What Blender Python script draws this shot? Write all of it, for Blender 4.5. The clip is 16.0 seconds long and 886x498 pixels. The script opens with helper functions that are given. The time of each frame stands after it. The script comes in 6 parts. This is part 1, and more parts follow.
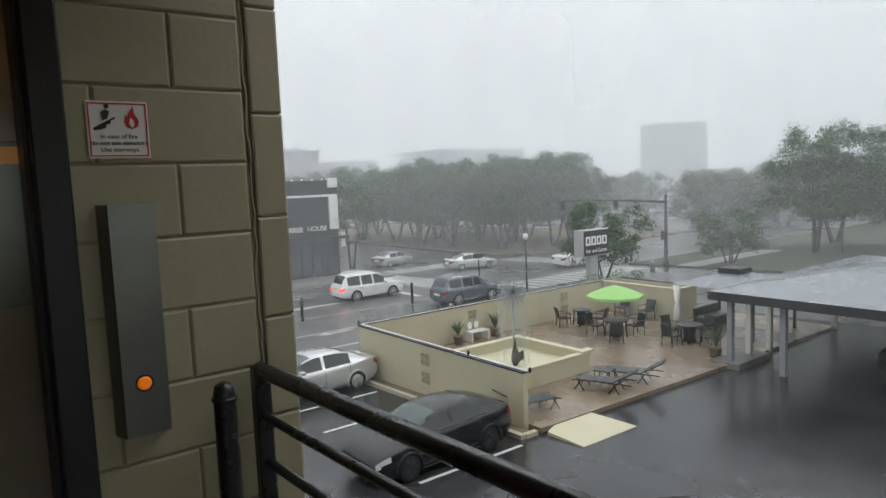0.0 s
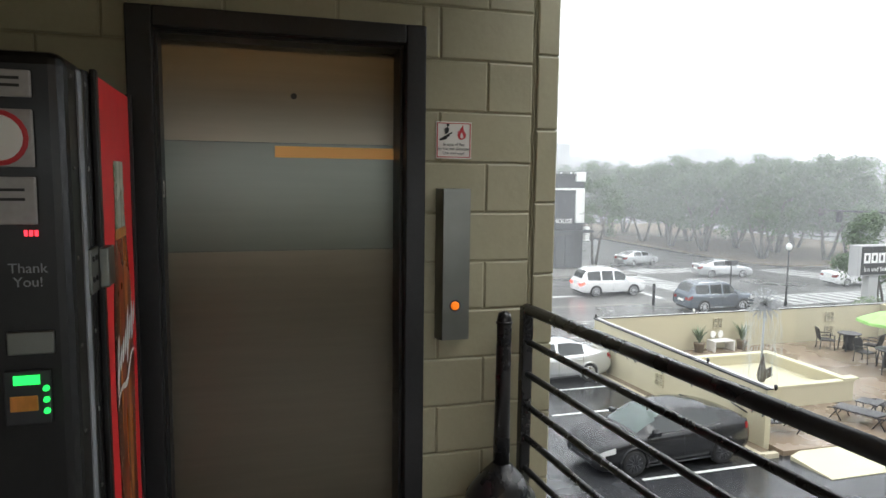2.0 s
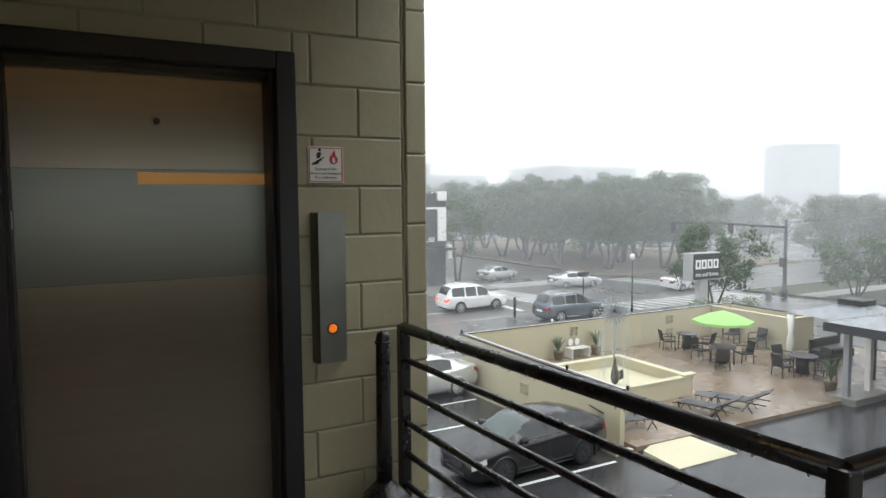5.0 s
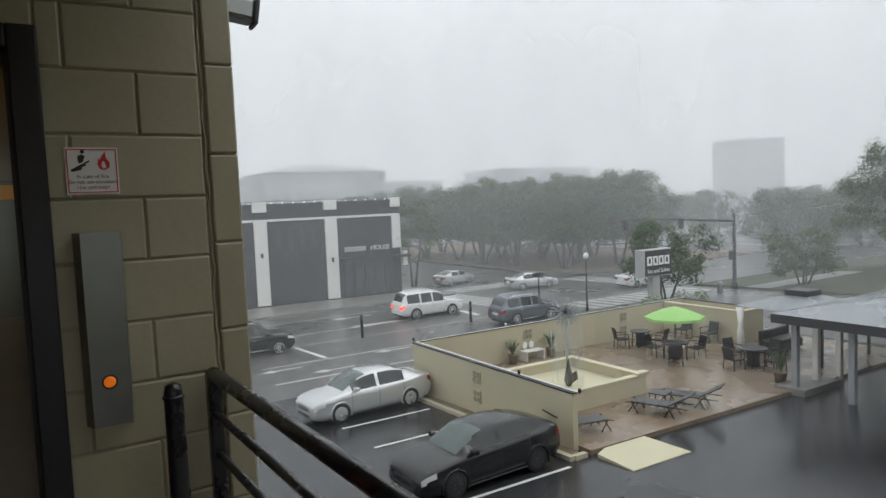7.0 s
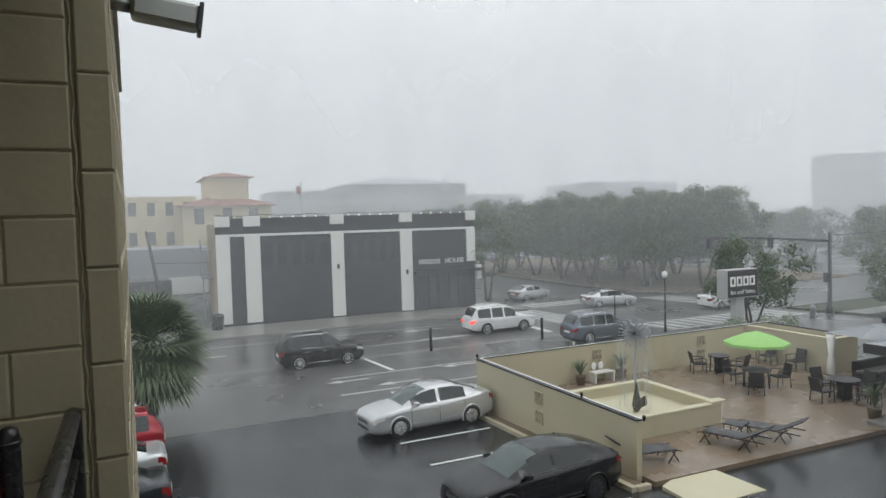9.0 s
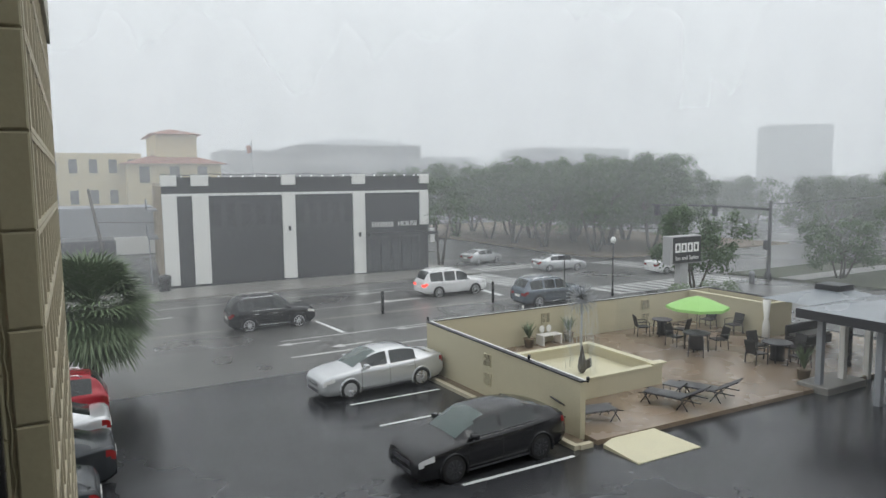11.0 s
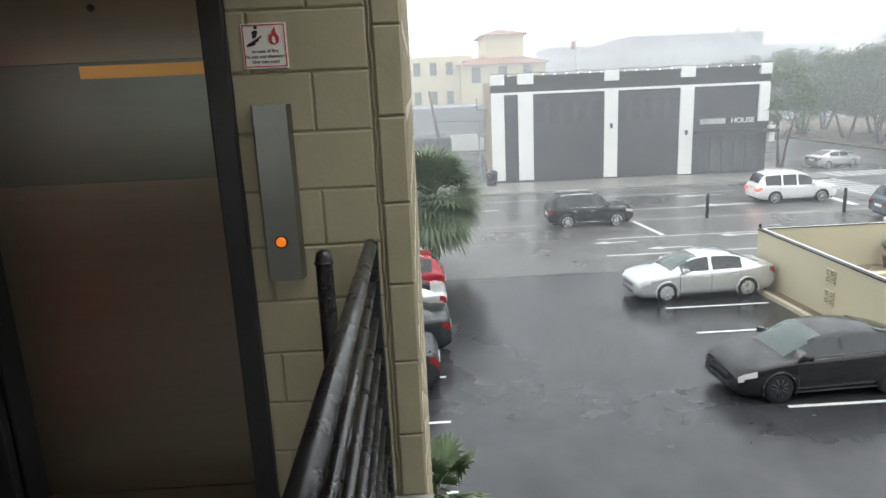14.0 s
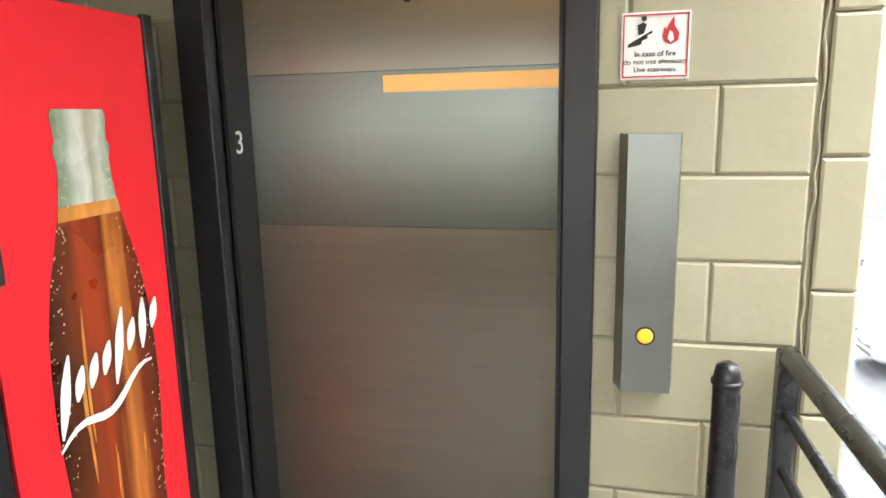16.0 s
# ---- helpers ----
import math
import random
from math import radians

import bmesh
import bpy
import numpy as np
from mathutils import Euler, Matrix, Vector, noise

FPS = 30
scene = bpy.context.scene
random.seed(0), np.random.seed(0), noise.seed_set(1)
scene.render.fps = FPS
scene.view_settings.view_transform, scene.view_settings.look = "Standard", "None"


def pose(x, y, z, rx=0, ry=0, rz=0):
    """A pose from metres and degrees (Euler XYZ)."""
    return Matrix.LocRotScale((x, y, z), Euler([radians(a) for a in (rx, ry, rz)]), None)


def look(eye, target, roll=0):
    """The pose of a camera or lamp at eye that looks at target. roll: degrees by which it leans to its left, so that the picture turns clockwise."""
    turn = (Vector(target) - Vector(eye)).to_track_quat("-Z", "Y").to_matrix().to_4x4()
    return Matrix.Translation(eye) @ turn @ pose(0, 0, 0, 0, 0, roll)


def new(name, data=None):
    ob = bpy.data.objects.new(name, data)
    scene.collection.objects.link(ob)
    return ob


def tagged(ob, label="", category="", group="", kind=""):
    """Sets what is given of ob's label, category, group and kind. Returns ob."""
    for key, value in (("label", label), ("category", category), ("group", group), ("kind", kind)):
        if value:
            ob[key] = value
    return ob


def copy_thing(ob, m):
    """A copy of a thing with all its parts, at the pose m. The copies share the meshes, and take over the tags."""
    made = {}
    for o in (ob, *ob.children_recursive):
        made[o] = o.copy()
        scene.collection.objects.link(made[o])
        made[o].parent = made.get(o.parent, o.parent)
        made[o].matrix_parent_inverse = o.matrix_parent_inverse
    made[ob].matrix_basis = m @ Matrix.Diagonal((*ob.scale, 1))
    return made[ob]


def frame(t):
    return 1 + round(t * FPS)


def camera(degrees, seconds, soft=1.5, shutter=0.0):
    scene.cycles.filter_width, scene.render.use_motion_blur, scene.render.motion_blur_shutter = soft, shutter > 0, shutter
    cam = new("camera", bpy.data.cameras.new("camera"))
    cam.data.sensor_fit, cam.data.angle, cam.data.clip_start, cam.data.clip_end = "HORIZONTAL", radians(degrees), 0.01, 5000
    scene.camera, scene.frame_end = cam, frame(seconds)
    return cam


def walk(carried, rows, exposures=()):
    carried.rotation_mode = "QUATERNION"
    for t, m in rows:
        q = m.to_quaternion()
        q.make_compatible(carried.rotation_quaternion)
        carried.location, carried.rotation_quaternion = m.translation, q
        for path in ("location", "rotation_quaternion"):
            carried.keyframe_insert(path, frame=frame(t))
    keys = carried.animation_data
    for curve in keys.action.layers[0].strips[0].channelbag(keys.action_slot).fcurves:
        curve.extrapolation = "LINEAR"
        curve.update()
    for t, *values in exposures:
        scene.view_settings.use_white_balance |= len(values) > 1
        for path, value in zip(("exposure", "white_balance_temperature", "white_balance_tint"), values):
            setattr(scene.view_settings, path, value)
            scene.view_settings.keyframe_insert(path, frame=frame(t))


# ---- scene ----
cam = camera(66.7, 16.0)
PATH = [
    (0, (-0.875, -1.928, 7.073), (0.328, -0.343, 6.871), -2.3),
    (0.5, (-0.986, -2.169, 7.085), (-0.017, -0.433, 6.863), -1.6),
    (1, (-1.175, -2.373, 7.083), (-0.293, -0.592, 6.858), -0.7),
    (1.5, (-1.264, -2.488, 7.091), (-0.532, -0.64, 6.869), 0.2),
    (2, (-1.285, -2.621, 7.09), (-0.714, -0.716, 6.878), 0.7),
    (2.5, (-1.333, -2.701, 7.107), (-0.724, -0.808, 6.892), 1.5),
    (3, (-1.375, -2.711, 7.108), (-0.656, -0.856, 6.906), 1.2),
    (3.5, (-1.374, -2.705, 7.112), (-0.552, -0.89, 6.931), 1.1),
    (4, (-1.369, -2.695, 7.109), (-0.487, -0.907, 6.948), 0.6),
    (4.5, (-1.38, -2.685, 7.107), (-0.476, -0.907, 6.958), 0.2),
    (5, (-1.35, -2.663, 7.1), (-0.406, -0.906, 6.949), -0.4),
    (5.2, (-1.295, -2.647, 7.102), (-0.327, -0.904, 6.943), -0.6),
    (7.3, (-0.516, -2.39, 7.093), (0.531, -0.692, 6.959), -2.5),
    (7.5, (-0.422, -2.396, 7.099), (0.56, -0.658, 6.976), -2.3),
    (8, (-0.254, -2.398, 7.103), (0.657, -0.622, 6.982), -1.8),
    (8.5, (-0.135, -2.396, 7.088), (0.755, -0.608, 6.981), -2.3),
    (9, (0.035, -2.379, 7.114), (0.873, -0.566, 7.022), -1.6),
    (9.2, (0.061, -2.438, 7.098), (0.883, -0.617, 7.01), -0.4),
    (11.3, (0.121, -2.411, 7.131), (1.081, -0.676, 6.867), -0.3),
    (11.5, (0.149, -2.388, 7.111), (1.064, -0.641, 6.778), -0.2),
    (12, (0.2, -2.376, 7.1), (1.015, -0.618, 6.604), -0.0),
    (12.5, (0.174, -2.371, 7.101), (0.946, -0.617, 6.528), 0.5),
    (13, (0.253, -2.351, 7.159), (0.979, -0.59, 6.549), 0.3),
    (13.5, (0.134, -2.38, 7.087), (0.675, -0.528, 6.558), -0.3),
    (14, (0.039, -2.387, 7.083), (0.094, -0.444, 6.611), -2.6),
    (14.5, (-0.157, -2.309, 7.083), (-0.45, -0.377, 6.655), -2.8),
    (15, (-0.377, -2.183, 7.085), (-0.765, -0.255, 6.722), -1.4),
    (15.5, (-0.341, -1.959, 7.064), (-0.995, -0.102, 6.708), -1.9),
    (16, (-0.565, -1.648, 7.096), (-1.027, 0.258, 6.706), -1.3),
]
EXPO = [(0, -0.12), (0.5, 0.25), (1.0, 0.5), (1.5, 0.78), (2.5, 0.93), (4.0, 0.72), (5.0, 0.5), (7.5, -0.26), (9.2, -0.28),
        (11.3, -0.12), (12.0, 0.22), (13.0, 0.48), (13.7, 0.5), (14.3, 1.05), (15.0, 1.95), (15.5, 2.45), (16.0, 2.95)]
walk(cam, [(t, look(eye, target, roll)) for t, eye, target, roll in PATH], EXPO)

# ---- light: overcast rain sky, one very soft sun, an added unseen lamp in the lift lobby ----
world = bpy.data.worlds.new("rain_sky")
scene.world = world
world.use_nodes = True
wn = world.node_tree.nodes
wl = world.node_tree.links
sky = wn.new("ShaderNodeTexSky")
sky.sky_type = "NISHITA"
sky.sun_disc = False
sky.sun_elevation = radians(55)
sky.sun_rotation = radians(40)
sky.air_density, sky.dust_density = 1.0, 4.0
hsv = wn.new("ShaderNodeHueSaturation")
hsv.inputs["Saturation"].default_value = 0.10
wmix = wn.new("ShaderNodeMix")
wmix.data_type = "RGBA"
wmix.inputs["Factor"].default_value = 0.80
wmix.inputs["B"].default_value = (7.3, 7.75, 8.0, 1)
wl.new(sky.outputs[0], hsv.inputs["Color"])
wl.new(hsv.outputs[0], wmix.inputs["A"])
wl.new(wmix.outputs["Result"], wn["Background"].inputs["Color"])
wn["Background"].inputs["Strength"].default_value = 0.166

sun = new("sun", bpy.data.lights.new("sun", "SUN"))
sun.data.energy, sun.data.angle, sun.data.color = 0.5, radians(40), (1.0, 0.98, 0.95)
sun.matrix_world = look((20, -6, 40), (0, 10, 0))


# ---- materials ----
def mat(name, col, rough=0.6, metal=0.0, var=0.18, scale=3.0, fine=40.0, bump=0.0, bscale=80.0, rvar=0.1, spec=0.5, island=0.0, each=0.0, stretch=None):
    m = bpy.data.materials.new(name)
    m.use_nodes = True
    n, l = m.node_tree.nodes, m.node_tree.links
    b = n["Principled BSDF"]
    b.inputs["Metallic"].default_value = metal
    b.inputs["Specular IOR Level"].default_value = spec
    co = n.new("ShaderNodeTexCoord").outputs["Object"]
    if stretch:
        mp = n.new("ShaderNodeMapping")
        mp.inputs["Scale"].default_value = stretch
        l.new(co, mp.inputs["Vector"])
        co = mp.outputs["Vector"]
    big, small = n.new("ShaderNodeTexNoise"), n.new("ShaderNodeTexNoise")
    for t, s in ((big, scale), (small, fine)):
        t.inputs["Scale"].default_value = s
        t.inputs["Detail"].default_value = 5
        l.new(co, t.inputs["Vector"])
    add = n.new("ShaderNodeMath")
    add.operation = "ADD"
    l.new(big.outputs["Fac"], add.inputs[0])
    l.new(small.outputs["Fac"], add.inputs[1])
    last = add.outputs[0]
    if each or island:
        src = n.new("ShaderNodeObjectInfo").outputs["Random"] if each else n.new("ShaderNodeNewGeometry").outputs["Random Per Island"]
        ma = n.new("ShaderNodeMath")
        ma.operation = "MULTIPLY_ADD"
        l.new(src, ma.inputs[0])
        ma.inputs[1].default_value = each or island
        l.new(last, ma.inputs[2])
        last = ma.outputs[0]
    mr = n.new("ShaderNodeMapRange")
    mr.inputs["From Min"].default_value, mr.inputs["From Max"].default_value = 0.5, 1.5 + (each or island)
    mr.inputs["To Min"].default_value, mr.inputs["To Max"].default_value = 1 - var, 1 + var
    l.new(last, mr.inputs["Value"])
    mul = n.new("ShaderNodeMix")
    mul.data_type, mul.blend_type = "RGBA", "MULTIPLY"
    mul.inputs["Factor"].default_value = 1
    mul.inputs["A"].default_value = (*col, 1)
    l.new(mr.outputs[0], mul.inputs["B"])
    l.new(mul.outputs["Result"], b.inputs["Base Color"])
    rr = n.new("ShaderNodeMapRange")
    rr.inputs["From Min"].default_value, rr.inputs["From Max"].default_value = 0.2, 0.8
    rr.inputs["To Min"].default_value, rr.inputs["To Max"].default_value = max(0.02, rough - rvar), min(1, rough + rvar)
    l.new(big.outputs["Fac"], rr.inputs["Value"])
    l.new(rr.outputs[0], b.inputs["Roughness"])
    if bump:
        bn = n.new("ShaderNodeTexNoise")
        bn.inputs["Scale"].default_value, bn.inputs["Detail"].default_value = bscale, 4
        l.new(co, bn.inputs["Vector"])
        bp = n.new("ShaderNodeBump")
        bp.inputs["Strength"].default_value, bp.inputs["Distance"].default_value = min(1, bump), 0.01
        l.new(bn.outputs["Fac"], bp.inputs["Height"])
        l.new(bp.outputs["Normal"], b.inputs["Normal"])
    return m


def glow(name, col, power):
    m = bpy.data.materials.new(name)
    m.use_nodes = True
    b = m.node_tree.nodes["Principled BSDF"]
    b.inputs["Base Color"].default_value = (*col, 1)
    b.inputs["Emission Color"].default_value = (*col, 1)
    b.inputs["Emission Strength"].default_value = power
    return m


def dark_glass(name, col):
    m = mat(name, col, 0.06, 0, 0.1, 2, 20, rvar=0.03, spec=0.8)
    return m


M_BLOCK = mat("olive_block_paint", (0.37, 0.34, 0.23), 0.42, 0, 0.07, 5, 60, bump=0.16, bscale=22, each=0.15)
M_BACK = mat("block_joint_paint", (0.34, 0.31, 0.21), 0.6, 0, 0.12, 6, 60, bump=0.3)
M_BREEZE = mat("breeze_block_paint", (0.52, 0.47, 0.35), 0.7, 0, 0.14, 5, 50, bump=0.3)
M_PLASTER = mat("cream_stucco", (0.50, 0.455, 0.32), 0.75, 0, 0.10, 0.8, 30, bump=0.35, bscale=60)
M_BASIN = mat("pale_yellow_basin_paint", (0.58, 0.54, 0.375), 0.5, 0, 0.08, 1, 20, bump=0.15)
M_COPING = mat("black_coping_edge", (0.03, 0.03, 0.035), 0.5, 0, 0.2)
M_WHITE_TRIM = mat("white_coping_top", (0.75, 0.75, 0.72), 0.5, 0, 0.1)
M_ASPHALT = mat("wet_asphalt", (0.036, 0.037, 0.040), 0.25, 0, 0.55, 0.10, 0.9, rvar=0.10, spec=0.38)
M_ROAD = mat("wet_road_asphalt", (0.105, 0.102, 0.098), 0.30, 0, 0.35, 0.12, 1.2, rvar=0.08, spec=0.6)
M_CONCRETE = mat("wet_concrete", (0.23, 0.22, 0.20), 0.35, 0, 0.2, 0.5, 15, bump=0.15)
M_PAINTLINE = mat("white_road_paint", (0.72, 0.73, 0.72), 0.45, 0, 0.14, 3, 30)
M_WORNLINE = mat("worn_white_road_paint", (0.55, 0.55, 0.54), 0.4, 0, 0.4, 2, 18)
M_PATIO = mat("wet_stamped_tan_concrete", (0.240, 0.182, 0.130), 0.26, 0, 0.22, 0.7, 10, bump=0.12, bscale=25, rvar=0.12)
M_KERB = mat("tan_kerb", (0.50, 0.45, 0.33), 0.6, 0, 0.15)
M_SOIL = mat("bare_soil", (0.17, 0.13, 0.085), 0.8, 0, 0.3, 2, 30, bump=0.6, bscale=30)
M_GRASS = mat("wet_grass", (0.060, 0.070, 0.038), 0.8, 0, 0.3, 0.5, 12, bump=0.6, bscale=30)
M_BLACK = mat("black_metal_paint", (0.018, 0.018, 0.020), 0.28, 0.0, 0.3, 8, 60, bump=0.03, bscale=40, spec=0.6)
M_FRAME = mat("black_door_frame_paint", (0.016, 0.016, 0.018), 0.4, 0.0, 0.3, 6, 50, bump=0.1)
M_STEEL = mat("brushed_stainless", (0.27, 0.24, 0.19), 0.34, 1.0, 0.10, 1.2, 14, rvar=0.04, bump=0.02, bscale=2.0, stretch=(0.15, 1, 2.5))
# darker greenish copy of the steel, a reflected band put into its colour
M_STEELREFL = mat("steel_reflection_tone", (0.185, 0.195, 0.170), 0.34, 1.0, 0.08, 1.2, 14, rvar=0.04, bump=0.02, bscale=2.0, stretch=(0.15, 1, 2.5))
for m_ in (M_STEEL, M_STEELREFL):
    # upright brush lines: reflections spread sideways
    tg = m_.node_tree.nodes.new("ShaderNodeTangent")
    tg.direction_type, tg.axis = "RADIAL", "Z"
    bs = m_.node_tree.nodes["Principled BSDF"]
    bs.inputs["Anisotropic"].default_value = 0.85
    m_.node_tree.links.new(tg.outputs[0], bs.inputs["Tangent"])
M_PANEL = mat("stainless_panel", (0.25, 0.255, 0.24), 0.33, 1.0, 0.10, 2, 14, rvar=0.05)
M_RED = mat("red_vending_panel", (0.88, 0.022, 0.032), 0.35, 0, 0.06, 2, 20)
M_VEND = mat("black_vending_plastic", (0.012, 0.012, 0.013), 0.35, 0, 0.3, 5, 40)
M_AMBER = mat("orange_amber_print", (0.62, 0.24, 0.05), 0.3, 0, 0.45, 10, 40, stretch=(1, 1, 0.3))
M_PRINTWHITE = mat("white_print", (0.85, 0.84, 0.82), 0.4, 0, 0.04)
M_PRINTBLACK = mat("black_print", (0.02, 0.02, 0.02), 0.5, 0, 0.1)
M_PRINTRED = mat("red_print", (0.55, 0.03, 0.04), 0.45, 0, 0.08)
M_LABEL = mat("dulled_label_plastic", (0.36, 0.34, 0.33), 0.4, 0, 0.15, 12, 60)
M_SIGNW = mat("white_sign_plastic", (0.82, 0.80, 0.76), 0.4, 0, 0.05)
M_FLOOR = mat("grey_walkway_concrete", (0.28, 0.27, 0.25), 0.45, 0, 0.2, 1.2, 25, bump=0.15)
M_CEIL = mat("dull_ceiling_paint", (0.42, 0.40, 0.34), 0.8, 0, 0.1, 1, 20)
M_ROOM = mat("cream_room_wall_paint", (0.32, 0.29, 0.21), 0.7, 0, 0.12, 2, 30, bump=0.3)
M_GREEN = mat("lime_green_canvas", (0.34, 0.62, 0.20), 0.7, 0, 0.08, 2, 40)
M_WICKER = mat("dark_wicker", (0.035, 0.032, 0.032), 0.6, 0, 0.35, 20, 120, bump=0.5)
M_SLING = mat("charcoal_sling_fabric", (0.055, 0.053, 0.058), 0.5, 0, 0.25, 8, 90)
M_LEAF = mat("wet_tree_leaf", (0.056, 0.100, 0.034), 0.55, 0, 0.45, 0.6, 6, island=0.8)
M_LEAF2 = mat("far_tree_leaf", (0.060, 0.092, 0.040), 0.6, 0, 0.45, 0.4, 5, island=0.8)
M_PALM = mat("palm_frond", (0.13, 0.175, 0.095), 0.45, 0, 0.4, 1, 8, island=0.6)
M_BARK = mat("wet_bark", (0.075, 0.065, 0.055), 0.8, 0, 0.3, 3, 20, bump=0.6, bscale=20)
M_PHBLACK = mat("charcoal_facade_paint", (0.028, 0.029, 0.032), 0.55, 0, 0.2, 0.6, 10)
M_PHPANEL = mat("charcoal_facade_panel", (0.035, 0.036, 0.040), 0.4, 0, 0.2, 0.5, 8)
M_PHWHITE = mat("white_facade_paint", (0.78, 0.78, 0.75), 0.65, 0, 0.08, 0.8, 12)
M_PHSIDE = mat("weathered_cream_brick", (0.46, 0.40, 0.32), 0.8, 0, 0.25, 0.8, 10, bump=0.4, bscale=8)
M_PHGLASS = dark_glass("painted_over_glass", (0.06, 0.062, 0.066))
M_CREAM = mat("cream_wall_paint", (0.62, 0.53, 0.33), 0.8, 0, 0.1, 0.4, 6)
M_TILE = mat("terracotta_roof", (0.30, 0.13, 0.085), 0.7, 0, 0.2, 1, 10)
M_GREYB = mat("grey_building_wall", (0.30, 0.31, 0.33), 0.8, 0, 0.1, 0.2, 4)
M_GREYR = mat("grey_metal_roof", (0.36, 0.38, 0.40), 0.35, 0, 0.12, 0.6, 8)
M_WINDOW = dark_glass("far_window_glass", (0.05, 0.055, 0.06))
M_CANOPY = mat("wet_grey_roof_membrane", (0.22, 0.24, 0.26), 0.25, 0, 0.2, 0.5, 8, rvar=0.12)
M_CONC2 = mat("pale_tower_concrete", (0.42, 0.42, 0.42), 0.8, 0, 0.08, 0.05, 1)
M_TYRE = mat("tyre_rubber", (0.015, 0.015, 0.015), 0.7, 0, 0.2, 10, 60)
M_RIM = mat("alloy_rim", (0.55, 0.55, 0.56), 0.3, 0.9, 0.1)
M_DARKRIM = mat("dark_alloy_rim", (0.05, 0.05, 0.055), 0.35, 0.6, 0.1)
M_ARCH = mat("wheel_arch_black", (0.008, 0.008, 0.008), 0.9, 0, 0.1)
M_CARGLASS = dark_glass("car_window_glass", (0.020, 0.024, 0.024))
M_SCREEN = dark_glass("car_windscreen_glass", (0.055, 0.080, 0.074))
M_LAMPW = mat("clear_lamp_lens", (0.75, 0.75, 0.75), 0.1, 0.3, 0.1)
M_LAMPR = mat("red_lamp_lens", (0.22, 0.012, 0.012), 0.15, 0, 0.1)
M_TAILON = glow("lit_tail_lamp", (1.0, 0.05, 0.03), 2.0)
M_CHROME = mat("chrome_trim", (0.7, 0.7, 0.7), 0.15, 1.0, 0.05)
M_ORANGE = glow("amber_call_button", (1.0, 0.22, 0.01), 0.32)
M_GREENLED = glow("green_led", (0.02, 1.0, 0.12), 0.8)
M_REDLED = glow("red_led", (1.0, 0.03, 0.05), 1.5)
M_TUBE = glow("added_warm_tube", (1.0, 0.62, 0.28), 2.6)
# glow in place of a warm reflection on the lift door, no lamp there
M_REFLGLOW = glow("warm_reflection_glow", (0.80, 0.43, 0.14), 0.085)
M_BULB = mat("milk_glass_globe", (0.8, 0.8, 0.77), 0.3, 0, 0.03)
M_WATER = mat("falling_water", (0.6, 0.64, 0.65), 0.2, 0, 0.1)


def print_ramp(name, middle, half, stops, streak):
    """Printed colours that change across a bottle picture, from its left edge to its right."""
    m = mat(name, (0.5, 0.5, 0.5), 0.3, 0, 0.1)
    n, l = m.node_tree.nodes, m.node_tree.links
    co, sep, no, mp = n.new("ShaderNodeTexCoord"), n.new("ShaderNodeSeparateXYZ"), n.new("ShaderNodeTexNoise"), n.new("ShaderNodeMapping")
    l.new(co.outputs["Object"], sep.inputs[0])
    mp.inputs["Scale"].default_value = (1, 1, streak)
    l.new(co.outputs["Object"], mp.inputs["Vector"])
    l.new(mp.outputs[0], no.inputs["Vector"])
    no.inputs["Scale"].default_value, no.inputs["Detail"].default_value = 22, 3
    mr, ad, ramp = n.new("ShaderNodeMapRange"), n.new("ShaderNodeMath"), n.new("ShaderNodeValToRGB")
    mr.inputs["From Min"].default_value, mr.inputs["From Max"].default_value = middle - half, middle + half
    mr.inputs["To Min"].default_value, mr.inputs["To Max"].default_value = -0.18, 0.82
    l.new(sep.outputs["Y"], mr.inputs["Value"])
    ad.operation = "MULTIPLY_ADD"
    ad.inputs[1].default_value = 0.36
    l.new(no.outputs["Fac"], ad.inputs[0])
    l.new(mr.outputs[0], ad.inputs[2])
    l.new(ad.outputs[0], ramp.inputs["Fac"])
    e = ramp.color_ramp.elements
    while len(e) < len(stops):
        e.new(0.5)
    for i, (p, c) in enumerate(stops):
        e[i].position, e[i].color = p, (*c, 1)
    l.new(ramp.outputs["Color"], n["Principled BSDF"].inputs["Base Color"])
    return m


M_COLA = print_ramp("cola_print", -0.438, 0.16, ((0, (0.03, 0.008, 0.004)), (0.22, (0.13, 0.03, 0.010)), (0.42, (0.38, 0.050, 0.014)), (0.55, (0.16, 0.025, 0.008)), (0.68, (0.62, 0.20, 0.040)), (0.8, (0.22, 0.035, 0.010)), (1, (0.05, 0.012, 0.006))), 0.10)
M_GLASSPRINT = print_ramp("glass_print", -0.438, 0.09, ((0, (0.13, 0.19, 0.11)), (0.25, (0.34, 0.38, 0.26)), (0.45, (0.70, 0.68, 0.58)), (0.6, (0.40, 0.37, 0.25)), (0.78, (0.60, 0.58, 0.46)), (1, (0.12, 0.17, 0.10))), 0.5)
M_DEW = mat("dew_print", (0.62, 0.50, 0.32), 0.3, 0, 0.4, 30, 90)


def paint(name, col, metal=0.3):
    return mat(name, col, 0.18, metal, 0.06, 1, 20, rvar=0.05, spec=0.6)


# ---- mesh helpers ----
def box(bm, x0, x1, y0, y1, z0, z1):
    v = [bm.verts.new(p) for p in ((x0, y0, z0), (x1, y0, z0), (x1, y1, z0), (x0, y1, z0), (x0, y0, z1), (x1, y0, z1), (x1, y1, z1), (x0, y1, z1))]
    for f in ((3, 2, 1, 0), (4, 5, 6, 7), (0, 1, 5, 4), (1, 2, 6, 5), (2, 3, 7, 6), (3, 0, 4, 7)):
        bm.faces.new([v[i] for i in f])
    return v


